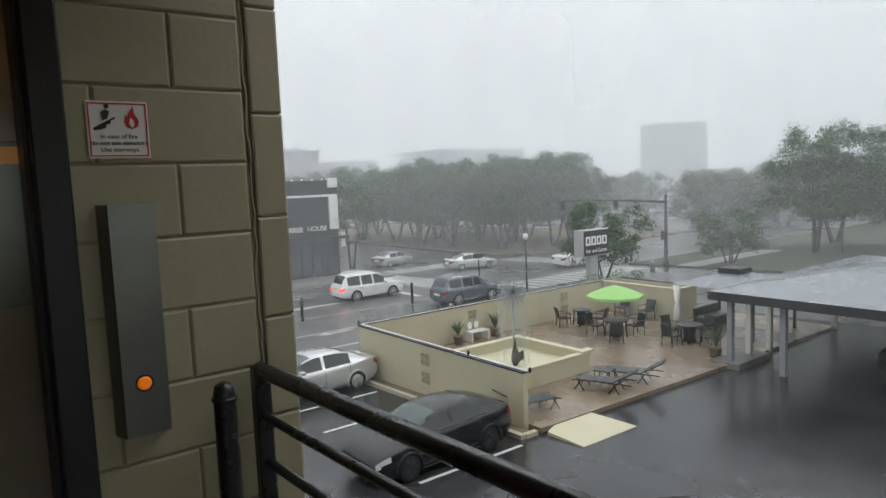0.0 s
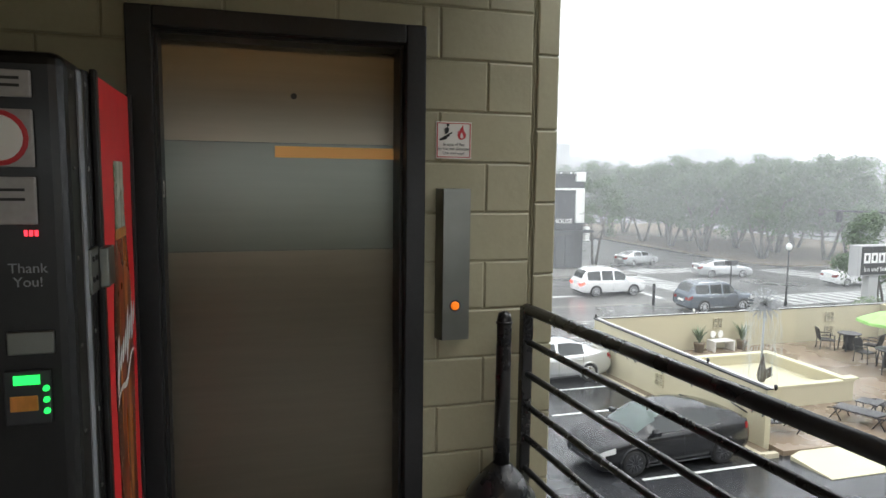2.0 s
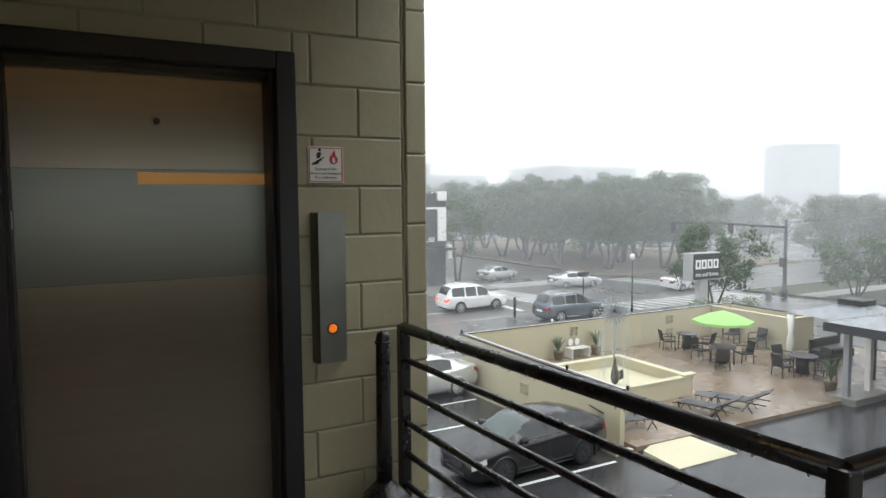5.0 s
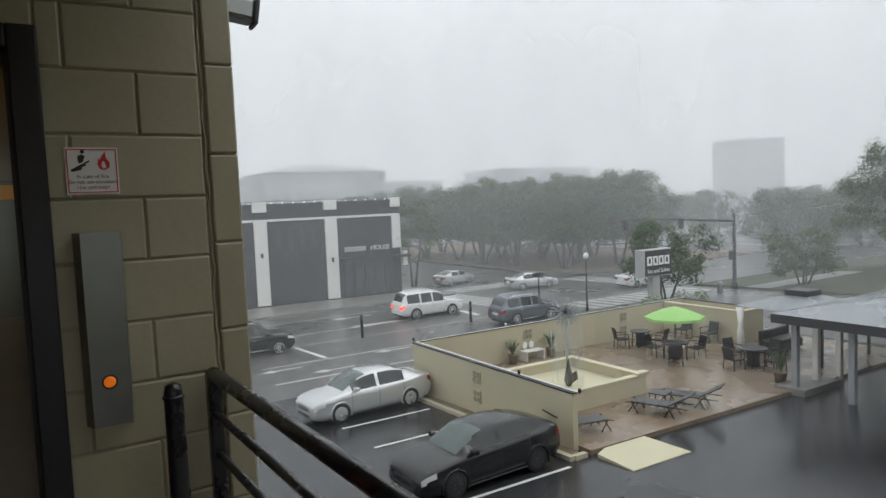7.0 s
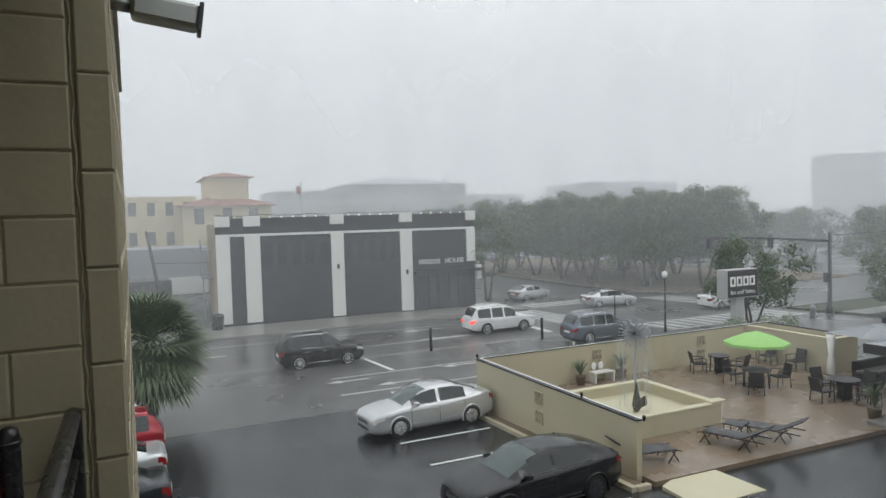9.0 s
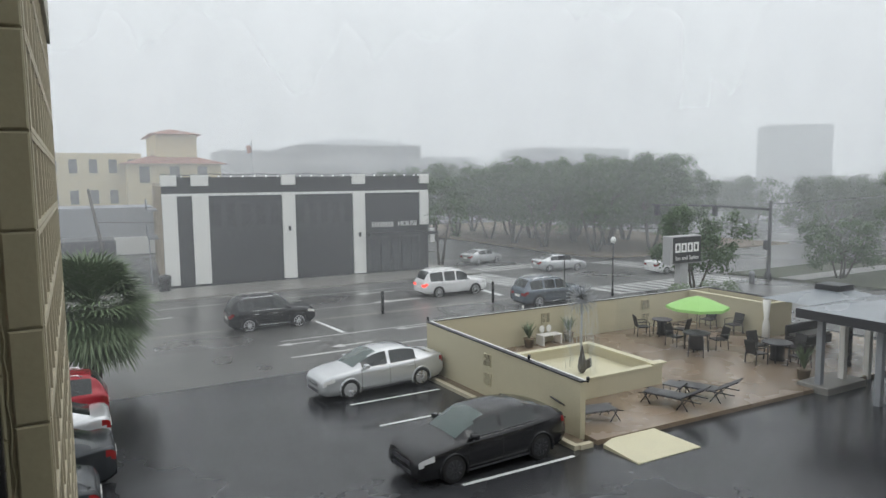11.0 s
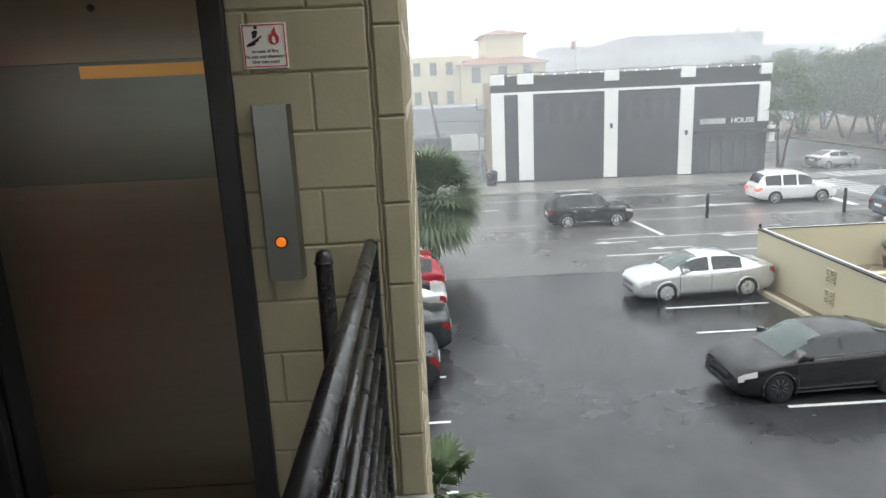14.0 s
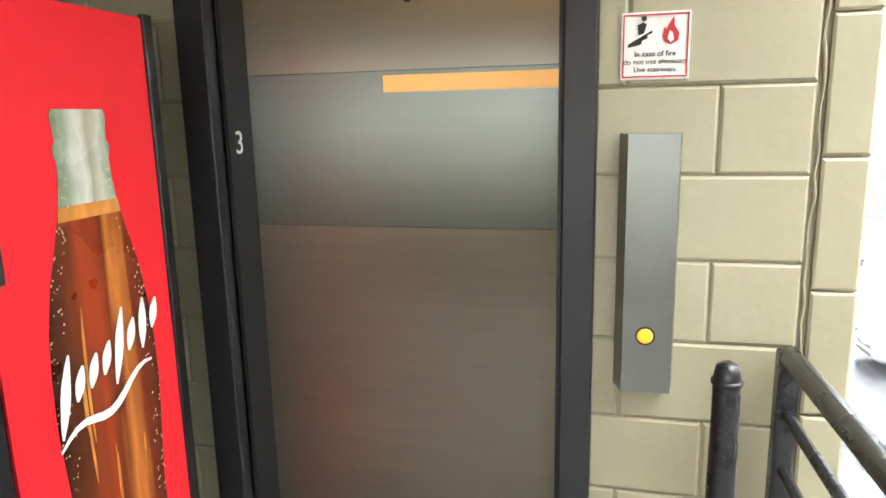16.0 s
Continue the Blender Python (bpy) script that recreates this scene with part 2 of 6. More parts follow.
def rbox(bm, x0, x1, y0, y1, z0, z1, r=0.01, seg=2):
    t = bmesh.new()
    box(t, x0, x1, y0, y1, z0, z1)
    bmesh.ops.bevel(t, geom=t.edges[:], offset=r, segments=seg, profile=0.5, affect="EDGES")
    absorb(bm, t)


def absorb(bm, t, m=None):
    if m is not None:
        bmesh.ops.transform(t, matrix=m, verts=t.verts[:])
    me = bpy.data.meshes.new("tmp")
    t.to_mesh(me)
    t.free()
    bm.from_mesh(me)
    bpy.data.meshes.remove(me)


def tube(bm, pts, rad, n=10, cap=True):
    pts = [Vector(p) for p in pts]
    if isinstance(rad, (int, float)):
        rad = [rad] * len(pts)
    rings = []
    for i, p in enumerate(pts):
        d = (pts[min(i + 1, len(pts) - 1)] - pts[max(i - 1, 0)]).normalized()
        up = Vector((0, 0, 1)) if abs(d.z) < 0.9 else Vector((1, 0, 0))
        a = d.cross(up).normalized()
        b = d.cross(a).normalized()
        rings.append([bm.verts.new(p + rad[i] * (math.cos(2 * math.pi * k / n) * a + math.sin(2 * math.pi * k / n) * b)) for k in range(n)])
    for r0, r1 in zip(rings, rings[1:]):
        for k in range(n):
            f = bm.faces.new((r0[k], r0[(k + 1) % n], r1[(k + 1) % n], r1[k]))
            f.smooth = True
    if cap:
        bm.faces.new(rings[0][::-1])
        bm.faces.new(rings[-1])


def lathe(bm, prof, c, n=20, axis="z"):
    rings = []
    for r, h in prof:
        ring = []
        for k in range(n):
            a = 2 * math.pi * k / n
            p = (r * math.cos(a), r * math.sin(a), h)
            if axis == "y":
                p = (p[0], p[2], p[1])
            if axis == "x":
                p = (p[2], p[0], p[1])
            ring.append(bm.verts.new((c[0] + p[0], c[1] + p[1], c[2] + p[2])))
        rings.append(ring)
    for r0, r1 in zip(rings, rings[1:]):
        for k in range(n):
            f = bm.faces.new((r0[k], r0[(k + 1) % n], r1[(k + 1) % n], r1[k]))
            f.smooth = True
    bm.faces.new(rings[0][::-1])
    bm.faces.new(rings[-1])


def prism(bm, outline, axis, a, b):
    """Outline of 2D points extruded along an axis from a to b."""
    def at(p, h):
        return {"x": (h, p[0], p[1]), "y": (p[0], h, p[1]), "z": (p[0], p[1], h)}[axis]
    v0 = [bm.verts.new(at(p, a)) for p in outline]
    v1 = [bm.verts.new(at(p, b)) for p in outline]
    bm.faces.new(v0[::-1])
    bm.faces.new(v1)
    for i in range(len(outline)):
        j = (i + 1) % len(outline)
        bm.faces.new((v0[i], v0[j], v1[j], v1[i]))


def mesh_of(name, bm, material):
    bmesh.ops.recalc_face_normals(bm, faces=bm.faces[:])
    me = bpy.data.meshes.new(name)
    bm.to_mesh(me)
    bm.free()
    me.materials.append(material)
    return me


def part(name, bm, material, parent, label=""):
    ob = new(name, mesh_of(name, bm, material))
    ob.parent = parent
    return tagged(ob, label)


def thing(name, label, category, group="", kind="", place=None):
    ob = new(name)
    if place is not None:
        ob.matrix_basis = place
    return tagged(ob, label, category, group, kind)


def solid(name, bm, material, label, category="", group="", kind="structure"):
    return tagged(new(name, mesh_of(name, bm, material)), label, category, group, kind)


def words(name, text, size, material, m, parent, depth=0.002, align="CENTER"):
    cu = bpy.data.curves.new(name, "FONT")
    cu.body, cu.size, cu.extrude, cu.align_x, cu.align_y = text, size, depth, align, "CENTER"
    tmp = bpy.data.objects.new(name, cu)
    scene.collection.objects.link(tmp)
    me = bpy.data.meshes.new_from_object(tmp.evaluated_get(bpy.context.evaluated_depsgraph_get()))
    bpy.data.objects.remove(tmp)
    me.materials.clear()
    me.materials.append(material)
    me.transform(m)
    ob = new(name, me)
    ob.parent = parent
    return ob


def gz(y):
    """Height of the ground, which falls gently towards the street."""
    return 0.29 - 0.03 * min(max(y, -12), 62)


TILT = math.degrees(math.atan(0.03))
FL = 5.50  # walkway floor


# ---- ground, lot, street ----
def strip(bm, x0, x1, ys, lift):
    rows_ = [[bm.verts.new((x, y, gz(y) + lift)) for x in (x0, x1)] for y in ys]
    for a, b in zip(rows_, rows_[1:]):
        bm.faces.new((a[0], a[1], b[1], b[0]))


def slab_on_ground(bm, pts, lift, thick=0.0):
    """A flat piece lying on the sloping ground, given by its corners."""
    top = [bm.verts.new((x, y, gz(y) + lift)) for x, y in pts]
    bm.faces.new(top)
    if thick:
        low = [bm.verts.new((x, y, gz(y) + lift - thick)) for x, y in pts]
        for i in range(len(pts)):
            j = (i + 1) % len(pts)
            bm.faces.new((top[j], top[i], low[i], low[j]))


bm = bmesh.new()
strip(bm, -1500, 1500, (-1500, -12, 5, 20, 40, 62, 1500), 0)
ground = solid("ground", bm, M_ASPHALT, "wet dark asphalt parking lot running to the street")
bm = bmesh.new()
strip(bm, -120, 31.5, (23.2, 34, 47.5), 0.004)
strip(bm, 31.5, 48.5, (-40, -12, 10, 34, 62, 160), 0.004)
strip(bm, 46, 160, (33.5, 50), 0.004)
strip(bm, 78, 96, (50, 62, 160), 0.004)
road = solid("road", bm, M_ROAD, "wet grey asphalt street and crossroads")
bm = bmesh.new()
strip(bm, -120, 31.0, (33.9, 34.5), 0.008)
solid("gutter", bm, M_CONCRETE, "pale wet concrete gutter along the street")


def road_mark(pts, worn=False, label="white painted line on wet asphalt"):
    b = bmesh.new()
    slab_on_ground(b, pts, 0.012)
    return solid("road_marking", b, M_WORNLINE if worn else M_PAINTLINE, label, group="road markings")


for y in (18.05, 15.62, 10.72):
    road_mark(((7.75, y - 0.06), (11.1, y - 0.06), (11.1, y + 0.06), (7.75, y + 0.06)), label="white painted parking stall line on wet asphalt")
for y in (8.2, 10.95, 13.45, 16.2, 18.9):
    road_mark(((-4.4, y - 0.05), (0.42, y - 0.05), (0.42, y + 0.05), (-4.4, y + 0.05)), label="white painted parking stall line on wet asphalt")
road_mark(((8.0, 25.75), (21.5, 25.75), (21.5, 25.95), (8.0, 25.95)), True)
road_mark(((8.5, 29.4), (20.5, 29.4), (20.5, 29.55), (8.5, 29.55)), True)
road_mark(((11.6, 33.9), (11.8, 33.9), (12.0, 29.8), (11.75, 29.8)), False)
road_mark(((8, 37.8), (21.6, 37.8), (21.6, 37.95), (8, 37.95)), True)
road_mark(((3, 43.8), (22, 43.8), (22, 43.98), (3, 43.98)), True)
for x, y, s in ((9.2, 28.6, 1), (11.2, 26.9, 1), (15.4, 29.0, 1), (16.6, 27.2, 1), (18.8, 38.1, 1.7), (19.0, 42.4, 1.5), (3.2, 40.2, 1.7), (30, 44, 1.5)):
    road_mark([(x + s * u, y + s * v) for u, v in ((-1.1, 0), (-0.4, 0.34), (-0.4, 0.1), (1.0, 0.1), (1.0, -0.1), (-0.4, -0.1), (-0.4, -0.34))], True,
              "worn white arrow painted on wet asphalt")
# crosswalk ladders of the crossing
for x0, x1, y0, y1, n, along in ((28.7, 31.3, 35.5, 48.5, 13, "x"), (32.5, 44.5, 48.9, 51.6, 12, "y"), (45.0, 47.8, 35.5, 49, 12, "x"), (32.0, 45, 31.4, 34.6, 12, "y")):
    for k in range(n):
        f = (k + 0.5) / n
        if along == "x":
            y = y0 + f * (y1 - y0)
            road_mark(((x0, y - 0.3), (x1, y - 0.3), (x1, y + 0.3), (x0, y + 0.3)), True, "worn white crosswalk bar on wet street")
        else:
            x = x0 + f * (x1 - x0)
            road_mark(((x - 0.3, y0), (x + 0.3, y0), (x + 0.3, y1), (x - 0.3, y1)), True, "worn white crosswalk bar on wet street")
    for e in (0, 1):
        if along == "x":
            x = (x0 - 0.2, x1 + 0.05)[e]
            road_mark(((x, y0), (x + 0.15, y0), (x + 0.15, y1), (x, y1)), False, "white crosswalk edge line on wet street")
        else:
            y = (y0 - 0.2, y1 + 0.05)[e]
            road_mark(((x0, y), (x1, y), (x1, y + 0.15), (x0, y + 0.15)), False, "white crosswalk edge line on wet street")
road_mark(((25.2, 35.6), (25.65, 35.6), (26.65, 43.7), (26.2, 43.7)), False, "white stop line on wet street")

bm = bmesh.new()
slab_on_ground(bm, ((-120, 47.5), (31.2, 47.5), (31.2, 90), (29.4, 90), (29.4, 53.9), (-120, 53.9)), 0.15, 0.2)
solid("pavement", bm, M_CONCRETE, "wet concrete sidewalk in front of the black building")
bm = bmesh.new()
slab_on_ground(bm, ((48.6, 53.5), (50.5, 50), (78, 50), (78, 112), (48.6, 112)), 0.15, 0.2)
solid("park_ground", bm, M_SOIL, "wet mulch and leaf litter under the park trees")
bm = bmesh.new()
slab_on_ground(bm, ((46.3, 8), (120, 8), (120, 34), (46.3, 34)), 0.14, 0.2)
solid("corner_lawn", bm, M_GRASS, "wet grass verge at the street corner")
bm = bmesh.new()
slab_on_ground(bm, ((28.2, 21.4), (31.2, 21.4), (31.2, 28.5), (28.2, 28.5)), 0.14, 0.2)
solid("planting_bed", bm, M_SOIL, "soil planting bed under the hotel sign")
bm = bmesh.new()
slab_on_ground(bm, ((46.3, 27.5), (60, 27.5), (60, 29.5), (46.3, 29.5)), 0.16, 0.05)
solid("footpath", bm, M_CONCRETE, "wet concrete path across the verge")

# ---- patio ----
PF = 0.10  # patio floor
WT = 1.64  # patio wall top
bm = bmesh.new()
prism(bm, ((12.12, 11.0), (22.2, 10.75), (30, 10.75), (30, 20.6), (12.12, 20.6)), "z", -0.5, PF)
solid("patio_floor", bm, M_PATIO, "wet tan stamped concrete patio slab")


def coped_wall(name, x0, x1, y0, y1, top, label, inner):
    """Stucco wall with a white top and a black coping edge towards the outside."""
    b = bmesh.new()
    box(b, x0, x1, y0, y1, -0.9, top - 0.05)
    w = solid(name, b, M_PLASTER, label)
    b = bmesh.new()
    box(b, x0 - 0.02, x1 + 0.02, y0 - 0.02, y1 + 0.02, top - 0.05, top - 0.01)
    part("coping", b, M_COPING, w, "black coping edge")
    b = bmesh.new()
    box(b, *inner, top - 0.01, top)
    part("coping_top", b, M_WHITE_TRIM, w, "white coping top")
    return w


w_left = coped_wall("wall_patio_west", 11.95, 12.13, 11.5, 20.62, WT, "cream stucco patio wall with black coping", (12.09, 12.155, 11.48, 20.64))
w_back = coped_wall("wall_patio_north", 12.13, 28.1, 20.62, 20.8, WT, "cream stucco patio wall with black coping", (12.155, 28.1, 20.595, 20.65))
bm = bmesh.new()
box(bm, 26.5, 26.65, 16.2, 20.60, -0.6, 1.56)
box(bm, 26.65, 28.1, 16.2, 16.35, -0.6, 1.56)
box(bm, 27.95, 28.1, 16.35, 20.60, -0.6, 1.56)
w_box = solid("wall_patio_east", bm, M_PLASTER, "cream stucco open-topped enclosure at the patio corner")
bm = bmesh.new()
box(bm, 26.46, 28.14, 16.16, 16.38, 1.56, 1.61)
box(bm, 26.46, 26.68, 16.38, 20.58, 1.56, 1.61)
part("coping", bm, M_BASIN, w_box, "pale coping")
bm = bmesh.new()
box(bm, 27.95, 28.14, 16.38, 20.58, 1.56, 1.61)
part("black_coping", bm, M_COPING, w_box, "black coping edge")


def vent_block(x, y, z, turn, parent):
    """Square of four pierced ornamental blocks in a wall."""
    b = bmesh.new()
    for i in (-1, 1):
        for k in (-1, 1):
            c, d = i * 0.115, k * 0.115
            for a0, a1, b0, b1 in ((-0.10, 0.10, 0.07, 0.10), (-0.10, 0.10, -0.10, -0.07), (-0.10, -0.07, -0.07, 0.07), (0.07, 0.10, -0.07, 0.07), (-0.025, 0.025, -0.025, 0.025)):
                box(b, c + a0, c + a1, -0.05, 0.0, d + b0, d + b1)
    bmesh.ops.transform(b, matrix=pose(x, y, z, 0, 0, turn), verts=b.verts[:])
    part("vent_block", b, M_PLASTER, parent, "pierced ornamental block")
    # dark plate laid on the wall, its colour stands for shade in the holes
    b = bmesh.new()
    box(b, -0.2, 0.2, -0.012, 0.0, -0.2, 0.2)
    bmesh.ops.transform(b, matrix=pose(x, y, z, 0, 0, turn), verts=b.verts[:])
    part("vent_shade_plate", b, M_BARK, parent, "dark plate for the shade inside the pierced block")


for z in (1.12, 0.48):
    vent_block(11.948, 16.2, z, -90, w_left)
    vent_block(17.7, 20.598, z + 0.05, 0, w_back)
    vent_block(23.6, 20.598, z + 0.05, 0, w_back)

# kerb and soil strip beside the patio wall
bm = bmesh.new()
slab_on_ground(bm, ((11.35, 11.0), (11.52, 11.0), (11.52, 23), (11.35, 23)), 0.13, 0.16)
slab_on_ground(bm, ((11.52, 10.95), (11.95, 10.95), (11.95, 11.12), (11.52, 11.12)), 0.13, 0.16)
solid("kerb", bm, M_KERB, "low tan concrete kerb beside the patio wall")
bm = bmesh.new()
slab_on_ground(bm, ((11.52, 11.12), (11.95, 11.12), (11.95, 23), (11.52, 23)), 0.06, 0.08)
solid("soil_strip", bm, M_SOIL, "bare wet soil strip along the wall")
bm = bmesh.new()
prism(bm, ((12.1, 9.45), (14.3, 9.42), (14.15, 10.93), (12.6, 10.96), (12.12, 10.75)), "z", -0.1, 0.075)
for v in bm.verts:
    if v.co.z > 0 and v.co.y < 10:
        v.co.z = 0.03
solid("ramp", bm, M_BASIN, "pale cream painted ramp up to the patio")

# low basin with the fountain
basin = thing("fountain_basin", "pale yellow painted low-walled fountain basin on the patio", "fountain")
BX0, BX1, BY0, BY1 = 12.15, 17.45, 13.75, 17.5
for args in ((BX0, BX1, BY0, BY0 + 0.22), (BX0, BX1, BY1 - 0.22, BY1), (BX1 - 0.22, BX1, BY0 + 0.22, BY1 - 0.22)):
    bm = bmesh.new()
    box(bm, *args, PF, 0.74)
    part("basin_wall", bm, M_PLASTER, basin)
    bm = bmesh.new()
    rbox(bm, args[0] - (0 if args[0] == BX0 else 0.03), args[1] + 0.03 * (args[1] == BX1), args[2] - 0.03, args[3] + 0.03 * (args[3] != BY0 + 0.22), 0.74, 0.80, 0.012)
    part("basin_rim", bm, M_BASIN, basin)
bm = bmesh.new()
box(bm, BX0, BX1 - 0.22, BY0 + 0.22, BY1 - 0.22, PF, 0.42)
part("basin_floor", bm, M_BASIN, basin, "pale yellow wet basin floor")
for x in (BX1 - 0.30, BX1 + 0.0):
    bm = bmesh.new()
    rbox(bm, x - 0.17, x + 0.17, BY0 - 0.05, BY0 + 0.27, 0.80, 0.87, 0.02)
    part("cap_stone", bm, M_BASIN, basin)

random.seed(5)
FZ = 3.06  # middle of the spray head
fount = thing("fountain", "dandelion-shaped spray fountain head on a thin stem", "fountain")
fx, fy = 15.2, 15.3
bm = bmesh.new()
tube(bm, ((fx, fy, 0.42), (fx, fy, 3.0)), 0.036, 8)
part("stem", bm, M_GREYR, fount)
bm = bmesh.new()
lathe(bm, ((0.02, -0.09), (0.08, -0.05), (0.1, 0), (0.08, 0.05), (0.02, 0.09)), (fx, fy, FZ), 12)
part("hub", bm, M_BLACK, fount)
rods, mist = bmesh.new(), bmesh.new()
for k in range(100):
    z = 1 - 2 * (k + 0.5) / 100
    a = k * 2.39996
    r = math.sqrt(1 - z * z)
    d = Vector((r * math.cos(a), r * math.sin(a), z))
    c = Vector((fx, fy, FZ))
    tube(rods, (c, c + 0.56 * d), 0.010, 4)
    e = c + 0.52 * d
    tube(mist, (e - 0.02 * d, e + 0.02 * d), [0.006, 0.018], 6)
part("spray_rods", rods, M_GREYB, fount, "thin radiating spray tubes")
tagged(part("nozzles", mist, M_WATER, fount, "small flared nozzles"), kind="stuff")
sheet = bmesh.new()
for k in range(300):
    a = random.uniform(0, 6.283)
    r = 0.62 * math.sqrt(random.uniform(0.25, 1.0))
    z1 = random.uniform(0.9, 3.0)
    tube(sheet, ((fx + r * math.cos(a), fy + r * math.sin(a), z1), (fx + r * 1.03 * math.cos(a), fy + r * 1.03 * math.sin(a), max(0.45, z1 - random.uniform(0.3, 0.9)))), 0.0022, 3)
tagged(part("falling_water", sheet, M_WATER, fount, "thin threads of falling water"), kind="stuff")
fish = bmesh.new()
lathe(fish, ((0.01, 0.0), (0.10, 0.05), (0.16, 0.22), (0.13, 0.45), (0.07, 0.7), (0.02, 0.98)), (fx, fy - 0.05, 0.42), 12)
prism(fish, ((fx + 0.05, 0.5), (fx + 0.42, 0.62), (fx + 0.38, 0.92), (fx + 0.12, 0.85)), "y", fy - 0.08, fy - 0.03)
tagged(new("fish_statue", mesh_of("fish_statue", fish, M_BARK)), "weathered brown upright statue in the fountain basin", "statue")


# ---- patio furniture ----
def patio_table(x, y, r, place_z=PF):
    t = thing("patio_table", "round dark wicker patio table on the wet patio", "table", "patio tables", place=pose(x, y, place_z))
    b = bmesh.new()
    lathe(b, ((r - 0.02, 0.70), (r, 0.71), (r, 0.74), (r - 0.02, 0.75)), (0, 0, 0), 24)
    part("tabletop", b, M_SLING, t, "dark glass tabletop")
    for k in range(4):
        a = k * math.pi / 2 + 0.5
        b = bmesh.new()
        tube(b, ((0.75 * r * math.cos(a), 0.75 * r * math.sin(a), 0.70), (0.85 * r * math.cos(a), 0.85 * r * math.sin(a), 0)), 0.03, 6)
        part("leg", b, M_WICKER, t)
    b = bmesh.new()
    lathe(b, ((r * 0.5, 0.05), (r * 0.42, 0.3), (r * 0.5, 0.68)), (0, 0, 0), 16)
    part("pedestal", b, M_WICKER, t)
    return t


def patio_chair():
    c = thing("patio_chair", "dark wicker patio armchair on the wet patio", "chair", "patio chairs")
    b = bmesh.new()
    rbox(b, -0.26, 0.26, -0.26, 0.26, 0.38, 0.44, 0.02)
    part("seat", b, M_WICKER, c)
    b = bmesh.new()
    rbox(b, -0.26, 0.26, -0.03, 0.03, 0.0, 0.48, 0.02)
    bmesh.ops.transform(b, matrix=pose(0, 0.26, 0.44, -14), verts=b.verts[:])
    part("backrest", b, M_WICKER, c)
    for sx in (-1, 1):
        b = bmesh.new()
        tube(b, ((sx * 0.28, 0.27, 0.64), (sx * 0.29, -0.2, 0.66), (sx * 0.29, -0.26, 0.60)), 0.02, 6)
        part("armrest", b, M_WICKER, c)
        for y in (-0.24, 0.26):
            b = bmesh.new()
            tube(b, ((sx * 0.27, y, 0.62 if y < 0 else 0.44), (sx * 0.28, y * 1.1, 0)), 0.02, 6)
            part("leg", b, M_WICKER, c)
    return c


def lounger():
    c = thing("sun_lounger", "charcoal sling sun lounger with raised back on wet patio", "lounger", "sun loungers")
    b = bmesh.new()
    rbox(b, -0.75, 0.45, -0.3, 0.3, 0.33, 0.37, 0.015)
    part("seat", b, M_SLING, c, "charcoal sling fabric")
    b = bmesh.new()
    rbox(b, 0, 0.8, -0.3, 0.3, -0.02, 0.02, 0.015)
    bmesh.ops.transform(b, matrix=pose(0.45, 0, 0.36, 0, -30), verts=b.verts[:])
    part("backrest", b, M_SLING, c, "raised charcoal sling backrest")
    for s in (-1, 1):
        b = bmesh.new()
        tube(b, ((-0.9, s * 0.32, 0.30), (-0.75, s * 0.32, 0.34), (0.45, s * 0.32, 0.34), (1.05, s * 0.32, 0.33)), 0.02, 6)
        part("side_rail", b, M_BLACK, c)
        b = bmesh.new()
        tube(b, ((0.62, s * 0.27, 0.34), (0.88, s * 0.27, 0.60)), 0.012, 6)
        part("back_strut", b, M_BLACK, c)
        for x in (-0.6, 0.55):
            b = bmesh.new()
            tube(b, ((x, s * 0.32, 0.34), (x - 0.22, s * 0.32, 0.0)), 0.018, 6)
            part("leg", b, M_BLACK, c)
            b = bmesh.new()
            tube(b, ((x - 0.12, s * 0.31, 0.34), (x + 0.1, s * 0.31, 0.0)), 0.018, 6)
            part("leg", b, M_BLACK, c)
    return c


L0 = lounger()
L0.matrix_basis = pose(16.0, 12.05, PF, 0, 0, -68)
copy_thing(L0, pose(17.45, 12.05, PF, 0, 0, -66))
copy_thing(L0, pose(12.95, 12.25, PF, 0, 0, 168))
side = thing("side_table", "low dark side table between the loungers", "table", place=pose(16.75, 12.55, PF, 0, 0, 20))
bm = bmesh.new()
rbox(bm, -0.3, 0.3, -0.3, 0.3, 0.40, 0.44, 0.01)
part("tabletop", bm, M_SLING, side)
for sx in (-1, 1):
    for sy in (-1, 1):
        bm = bmesh.new()
        tube(bm, ((sx * 0.26, sy * 0.26, 0.4), (sx * 0.26, sy * 0.26, 0)), 0.018, 6)
        part("leg", bm, M_BLACK, side)

C0 = patio_chair()
seats = []
for tx, ty, r, turns in ((22.1, 16.3, 0.55, (10, 130, 250)), (23.4, 13.6, 0.55, (-10, 80, 175, 265)), (22.9, 18.9, 0.45, (60, 200))):
    patio_table(tx, ty, r)
    for a in turns:
        d = r + 0.42
        seats.append((tx - d * math.sin(radians(a)), ty + d * math.cos(radians(a)), a))
seats += [(25.9, 18.9, -80), (25.9, 17.5, -95)]
C0.matrix_basis = pose(seats[0][0], seats[0][1], PF, 0, 0, seats[0][2])
for x, y, a in seats[1:]:
    copy_thing(C0, pose(x, y, PF, 0, 0, a))

